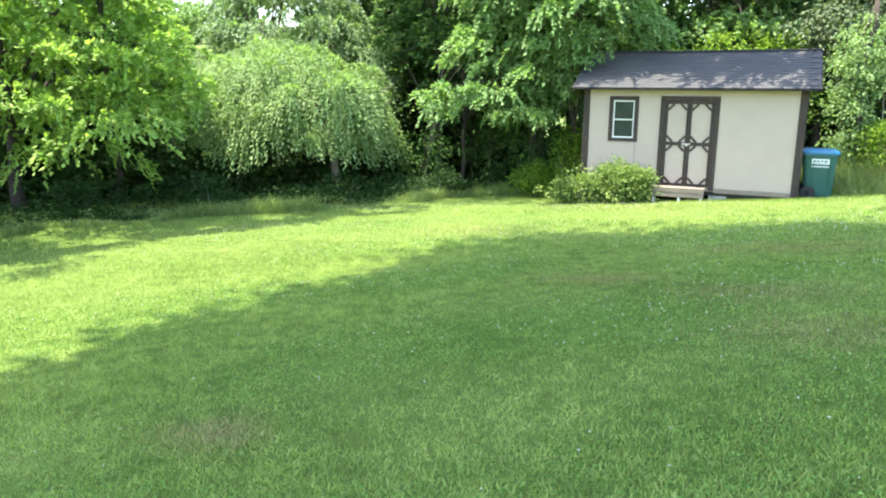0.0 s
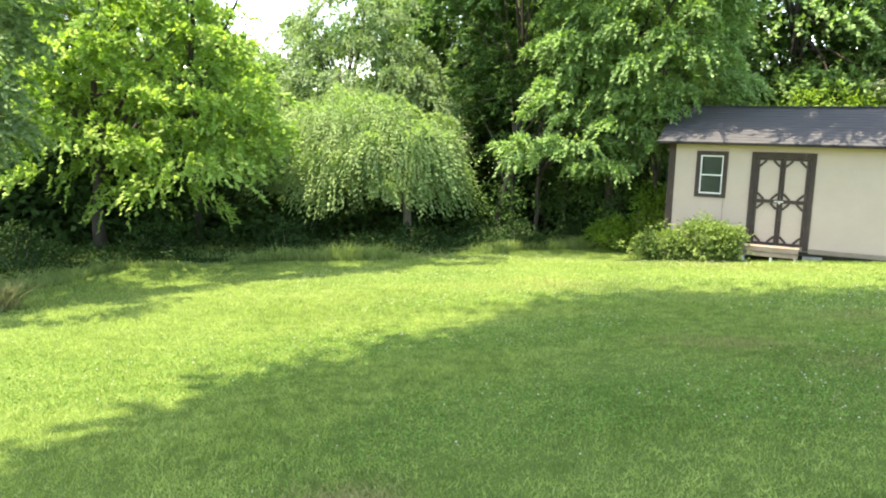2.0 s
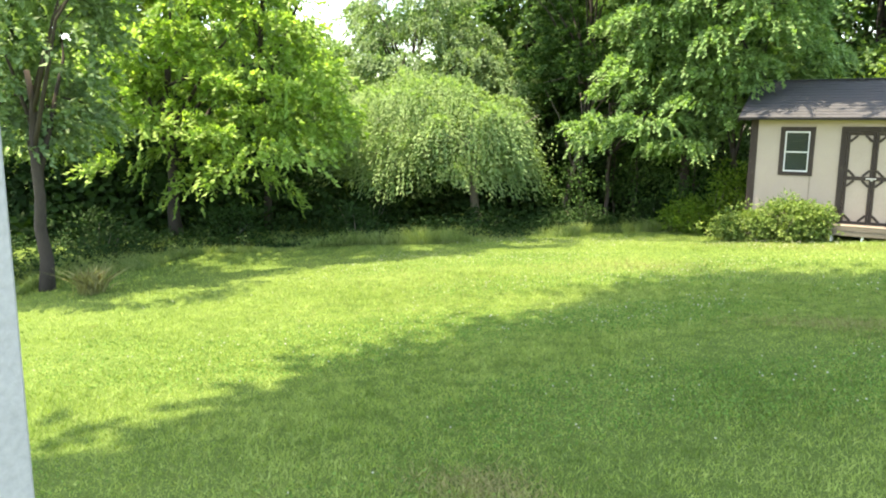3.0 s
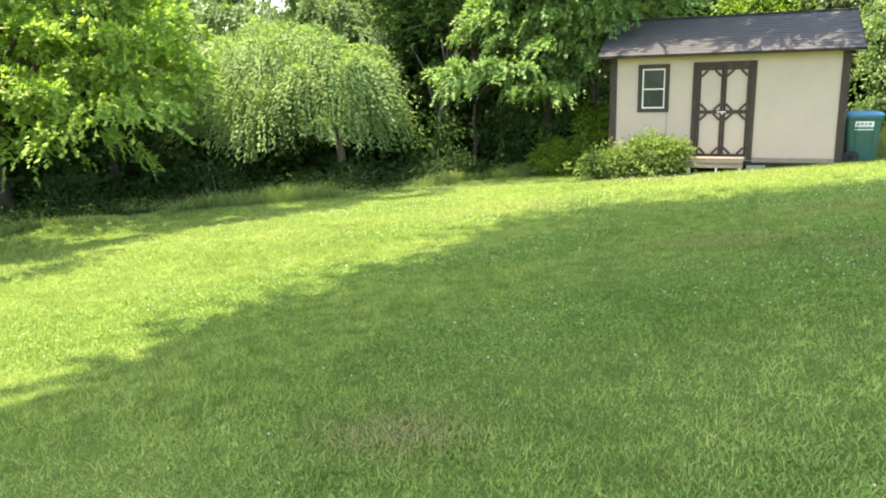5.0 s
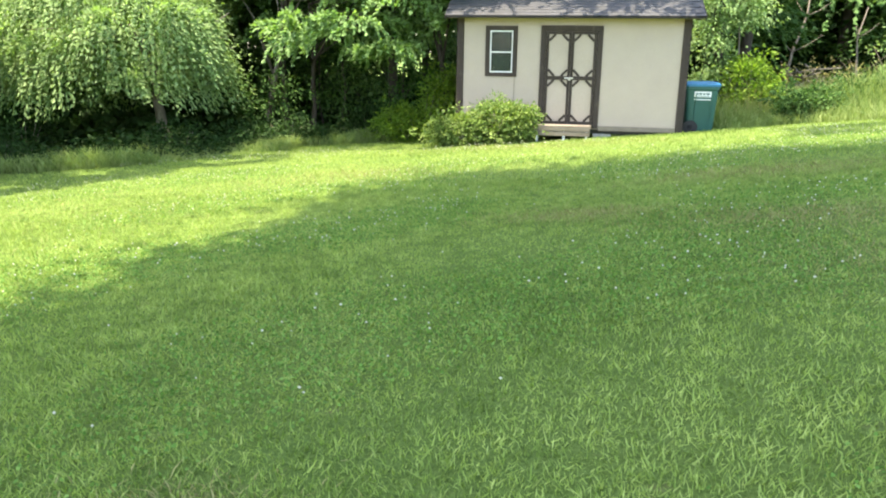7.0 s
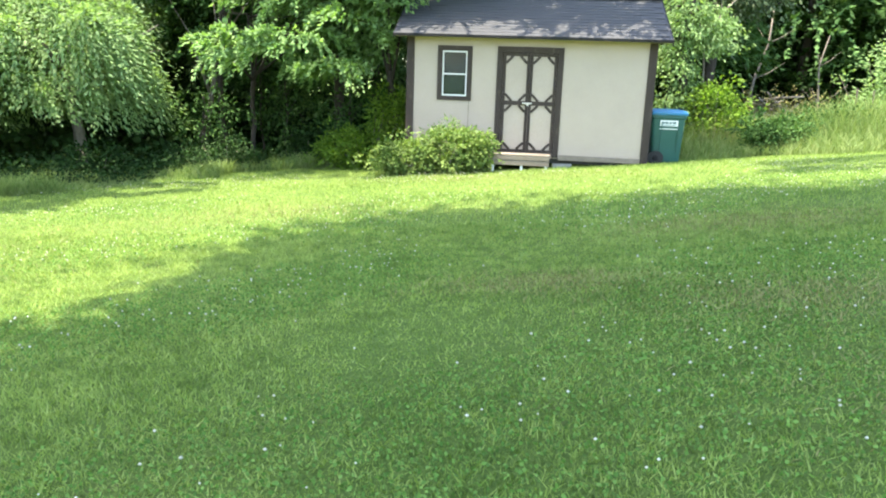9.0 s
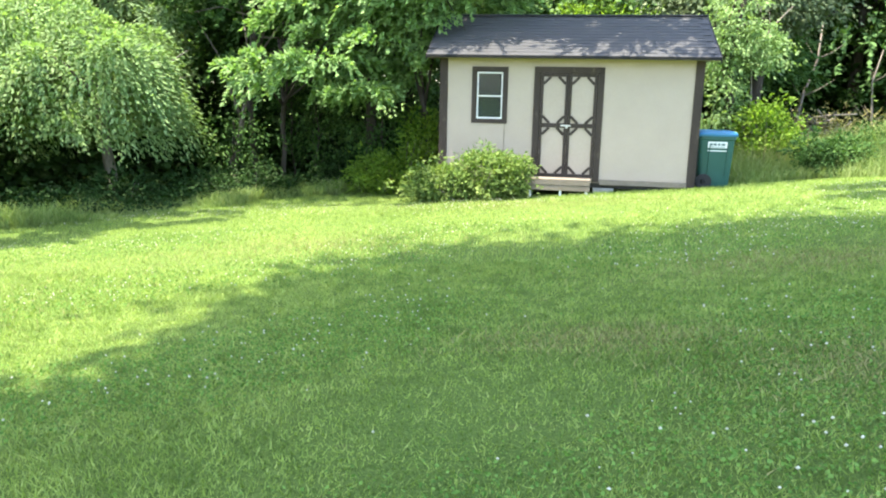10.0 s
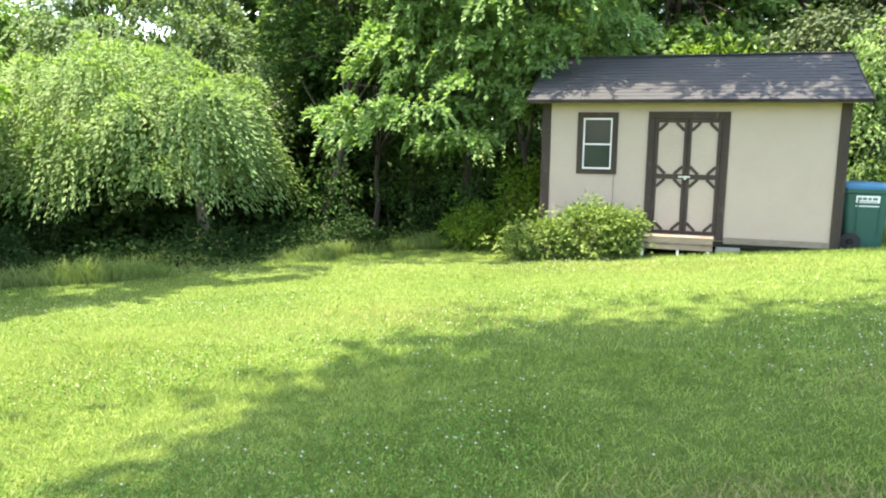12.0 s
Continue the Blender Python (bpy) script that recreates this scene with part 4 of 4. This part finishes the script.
WORN = ((6.85, 5.0, 0.55, 0.28), (5.5, 5.6, 0.5, 0.18), (4.0, 0.95, 0.22, 0.14), (7.7, 3.6, 0.6, 0.35), (7.2, 7.6, 0.9, 0.35), (2.4, 9.6, 1.0, 0.6), (4.6, 13.6, 1.6, 0.5), (0.0, 7.0, 1.2, 1.4))


def worn(x, y):
    """How bare the lawn is, 0 to 1."""
    out = np.zeros_like(x)
    for cx, cy, rx, ry in WORN[:5]:
        out = np.maximum(out, np.exp(-0.5 * (((x - cx) / rx) ** 2 + ((y - cy) / ry) ** 2)))
    return out


def stuff(name, me, label, category):
    return tagged(new(name, me), label, category, kind="stuff")


def lawn():
    rng = np.random.default_rng(81)
    n = 620000
    x, y = rng.uniform(-3.0, 10.5, n), rng.uniform(-0.9, 8.2, n)
    near = np.exp(-np.maximum(0, np.hypot(x - 5.2, y - 3.6) - 3.5) / 3.5)
    k = (rng.uniform(size=n) < near * (1 - 0.6 * worn(x, y))) & is_lawn(x, y)
    x, y = x[k], y[k]
    lush = 1 + 0.32 * patchiness(x, y, 1.3, 5)
    stuff("grass", tufts("grass", rng, on_ground(x, y, -0.004), 0.034 * np.clip(lush, 0.5, 1.8), 0.0021, M_LAWN, 1.0), "short mown green grass blades covering the lawn", "grass")
    n = 430000
    x, y = rng.uniform(-8, 14, n), rng.uniform(-6.5, 17.4, n)
    k = is_lawn(x, y)
    x, y = x[k], y[k]
    n = len(x)
    p = on_ground(x, y, -0.004)
    a = rng.uniform(0, 2 * np.pi, n)
    w = 0.0044 * rng.uniform(0.6, 1.4, n)
    side = np.stack([np.cos(a) * w, np.sin(a) * w, np.zeros(n)], 1)
    h = 0.046 * rng.uniform(0.5, 1.3, n) * np.clip(1 + 0.2 * patchiness(x, y, 1.3, 5), 0.5, 1.6)
    tip = p + np.stack([rng.normal(size=n) * 0.028, rng.normal(size=n) * 0.028, h], 1)
    v = np.stack([p - side, p + side, tip], 1).reshape(-1, 3)
    stuff("grass", array_mesh("grass", v, np.arange(3 * n), 3, M_LAWN), "short mown green grass blades covering the lawn", "grass")
    # clover leaves in patches
    n = 200000
    x, y = rng.uniform(-2.0, 10.0, n), rng.uniform(-0.8, 12.0, n)
    k = (patchiness(x, y, 1.1, 9) > 0.05 + 0.25 * rng.normal(size=n)) & is_lawn(x, y) & (rng.uniform(size=n) < np.exp(-np.maximum(0, np.hypot(x - 5.2, y - 3.6) - 3.0) / 4.0) * (1 - 0.8 * worn(x, y)))
    x, y = x[k], y[k]
    n = len(x)
    ax = rng.normal(size=(n, 3)) * np.array([1, 1, 0.25])
    stuff("clover", leaf_mesh("clover", rng, on_ground(x, y, 0.02) + np.stack([np.zeros(n), np.zeros(n), rng.uniform(0, 0.022, n)], 1), ax, 0.019, 0.017, M_CLOVER, 0.1), "dark green clover leaves among the grass", "clover")
    # white clover heads
    n = 7500
    x, y = rng.uniform(-3.0, 11.0, n), rng.uniform(0.0, 14.5, n)
    k = (patchiness(x, y, 1.1, 9) + 0.35 * rng.normal(size=n) > 0.1) & is_lawn(x, y) & (rng.uniform(size=n) < np.clip((y - 0.5) / 6.0, 0.12, 1.0))
    x, y = x[k], y[k]
    p = on_ground(x, y, 0.065)
    n = len(p)
    r = 0.0075 * rng.uniform(0.6, 1.3, n)[:, None, None]
    octa = np.array([[1, 0, 0], [0, 1, 0], [-1, 0, 0], [0, -1, 0], [0, 0, 0.9], [0, 0, -0.9]])[None]
    v = (p[:, None, :] + octa * r).reshape(-1, 3)
    tri = np.array([0, 1, 4, 1, 2, 4, 2, 3, 4, 3, 0, 4, 1, 0, 5, 2, 1, 5, 3, 2, 5, 0, 3, 5])
    stuff("clover_flowers", array_mesh("clover_flowers", v, (np.arange(n)[:, None] * 6 + tri[None]).ravel(), 3, M_FLOWER), "small round white clover flowers dotted over the grass", "flowers")
    # dry straw in worn patches
    px, py = [], []
    for cx, cy, rx, ry in WORN:
        m = int(1500 + 6500 * min(rx * ry, 0.3))
        px.append(cx + rng.normal(size=m) * rx)
        py.append(cy + rng.normal(size=m) * ry)
    x, y = np.concatenate(px), np.concatenate(py)
    stuff("dry_grass", tufts("dry_grass", rng, on_ground(x, y, -0.003), 0.045 * np.ones(len(x)), 0.0026, M_STRAW, 1.3), "thin dry straw-coloured grass in worn patches", "grass")


lawn()


def wild_growth():
    rng = np.random.default_rng(91)
    # rank grass along the edge of the woods
    n = 26000
    y = rng.uniform(1.0, 17.6, n)
    x = edge_x(y) + 0.25 * np.sin(y * 2.3) - np.abs(rng.normal(size=n)) * 0.8 + 0.25
    stuff("rank_grass", tufts("rank_grass", rng, on_ground(x, y, -0.01), 0.20 * np.clip(1 + 0.6 * patchiness(x, y, 2.0, 13), 0.3, 2.2), 0.006, M_TALL, 0.7), "long unmown grass along the edge of the woods", "grass")
    # leafy undergrowth on the floor of the woods, canopy shade in its leaf colour
    n = 45000
    y = rng.uniform(0.0, 27.0, n)
    x = edge_x(np.minimum(y, 17.4)) - 0.2 - rng.uniform(0, 1, n) ** 1.5 * 10.0
    x = np.where(y > 17.6, rng.uniform(-13, 2.4, n), x)
    low = np.clip(0.28 + 0.30 * patchiness(x, y, 1.2, 17), 0.05, 0.9)
    p = on_ground(x, y) + np.stack([np.zeros(n), np.zeros(n), low * rng.uniform(0.0, 1.0, n)], 1)
    stuff("undergrowth", leaf_mesh("undergrowth", rng, p, rng.normal(size=(n, 3)) * np.array([1, 1, 0.5]), 0.085, 0.05, M_SHADE_LEAF), "low leafy undergrowth on the woodland floor, shade put into its leaf colour", "undergrowth")
    # dense thicket between the trunks, its leaf colour darkened for their shade
    n = 190000
    x, y = rng.uniform(-19, 27.0, n), rng.uniform(1.0, 37.0, n)
    ring = ((x < edge_x(np.minimum(y, 17.4)) - 4.6) & (y < 18.5)) | ((y > 20.5) & (y < 31) & (x < 7.5)) | ((y > 29.5) & (x > 7.0))
    x, y = x[ring], y[ring]
    n = len(x)
    top = np.clip(1.9 + 0.9 * patchiness(x, y, 0.7, 29), 0.6, 3.6)
    top = np.where(x > 7.0, top * 2.5, top)
    p = on_ground(x, y) + np.stack([np.zeros(n), np.zeros(n), top * rng.uniform(0.0, 1.0, n)], 1)
    stuff("thicket", leaf_mesh("thicket", rng, p, rng.normal(size=(n, 3)) * np.array([1, 1, 0.6]), 0.27, 0.19, M_SHADE_LEAF), "dense leafy thicket between the woodland trunks, coloured dark for their shade", "thicket")
    # far woods closing the field, in the same shade-darkened leaf colour
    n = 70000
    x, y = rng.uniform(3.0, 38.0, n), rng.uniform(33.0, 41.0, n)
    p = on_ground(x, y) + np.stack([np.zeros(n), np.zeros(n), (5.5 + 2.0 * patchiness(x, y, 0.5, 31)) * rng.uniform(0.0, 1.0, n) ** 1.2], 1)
    stuff("thicket", leaf_mesh("thicket", rng, p, rng.normal(size=(n, 3)) * np.array([1, 1, 0.6]), 0.5, 0.36, M_SHADE_LEAF), "leafy far woods beyond the field, coloured dark for shade", "thicket")
    # tall grass of the field
    n = 60000
    x, y = rng.uniform(7.9, 17.0, n), 15.5 + rng.uniform(0, 1, n) ** 1.3 * 10.5
    k = y > far_edge(x) + 0.2 * np.sin(x * 2.1)
    x, y = x[k], y[k]
    tall = np.clip(0.85 + 0.25 * patchiness(x, y, 1.1, 23), 0.35, 1.4) * np.clip((y - far_edge(x)) * 0.45 + 0.25, 0.25, 1.0)
    stuff("tall_grass", tufts("tall_grass", rng, on_ground(x, y, -0.02), tall, 0.006, M_TALL, 0.6), "tall sunlit yellow-green field grass beside the shed", "grass")
    n = 2600
    x, y = rng.uniform(9.0, 16.0, n), rng.uniform(18.0, 25.0, n)
    stuff("dry_stalks", tufts("dry_stalks", rng, on_ground(x, y, -0.02), 0.95 * np.ones(n), 0.006, M_STRAW, 0.3), "tan seeding stalks standing in the tall grass", "grass")
    # grass in front of the shed and along its foot
    n = 1300
    x, y = rng.uniform(X0 - 0.2, X1 + 0.9, n), Y0 - 0.42 + rng.normal(size=n) * 0.12
    k = ~((x > 4.4) & (x < 5.6) & (y > Y0 - 0.44))
    x, y = x[k], y[k]
    stuff("rank_grass", tufts("rank_grass", rng, on_ground(x, y, -0.01), 0.06 * np.ones(len(x)), 0.005, M_TALL, 0.7), "ragged grass left by the mower along the shed", "grass")


wild_growth()


def saplings():
    """Slim shaded saplings with thin foliage under the tall trees."""
    rng = np.random.default_rng(93)
    for k, (x, y, h) in enumerate(((-0.9, 18.6, 2.6), (0.3, 19.2, 2.9), (1.6, 18.9, 2.3), (-1.9, 19.6, 3.0), (0.9, 18.0, 1.9), (-2.5, 17.4, 1.7), (-5.8, 17.9, 2.6), (-7.6, 15.2, 2.4), (2.1, 19.6, 2.6))):
        tree("sapling", "slim shaded sapling with sparse dark leaves", (x, y), h, 0.032, [(0, 0, h * 0.8, 0.75, 0.65, h * 0.32), (0.2, -0.1, h * 0.45, 0.6, 0.5, h * 0.2)], 34, 26, 0.2, 0.095, M_WOODS, seed=300 + k, droop=0.6, group="saplings under the trees", limbs_n=8)


saplings()


def dry_clump():
    rng = np.random.default_rng(95)
    x, y = -5.05, 4.25
    n = 260
    t = thing("dry_plant", (x, y, hz(x, y)), "clump of dry tan stems at the foot of a tree", "plant")
    p = rng.normal(size=(n, 3)) * np.array([0.09, 0.08, 0.0])
    held("stem_clump", tufts("stem_clump", rng, p, 0.42 * np.ones(n), 0.012, M_STRAW, 1.0), t)


dry_clump()
# Shrubs at the trees' feet, with the shade put into their leaf colour.
for k, (ux, uy, uh) in enumerate(((-5.6, 11.6, 0.7), (-3.3, 14.2, 0.6), (-1.6, 16.4, 0.6), (-7.6, 9.2, 0.8), (-0.2, 18.2, 0.9), (-2.4, 15.6, 0.5), (-6.6, 13.4, 1.1), (-8.2, 6.4, 1.0), (-7.4, 3.4, 1.2))):
    shrub("woodland_shrub", "small leafy shrub at the foot of the trees, coloured dark for shade", (ux, uy), [(0, 0, uh * 0.55, 0.6 + 0.2 * (k % 3), 0.5, uh * 0.6)], 60, 24, 0.13, 0.10, M_SHADE_LEAF, 200 + k, 8)
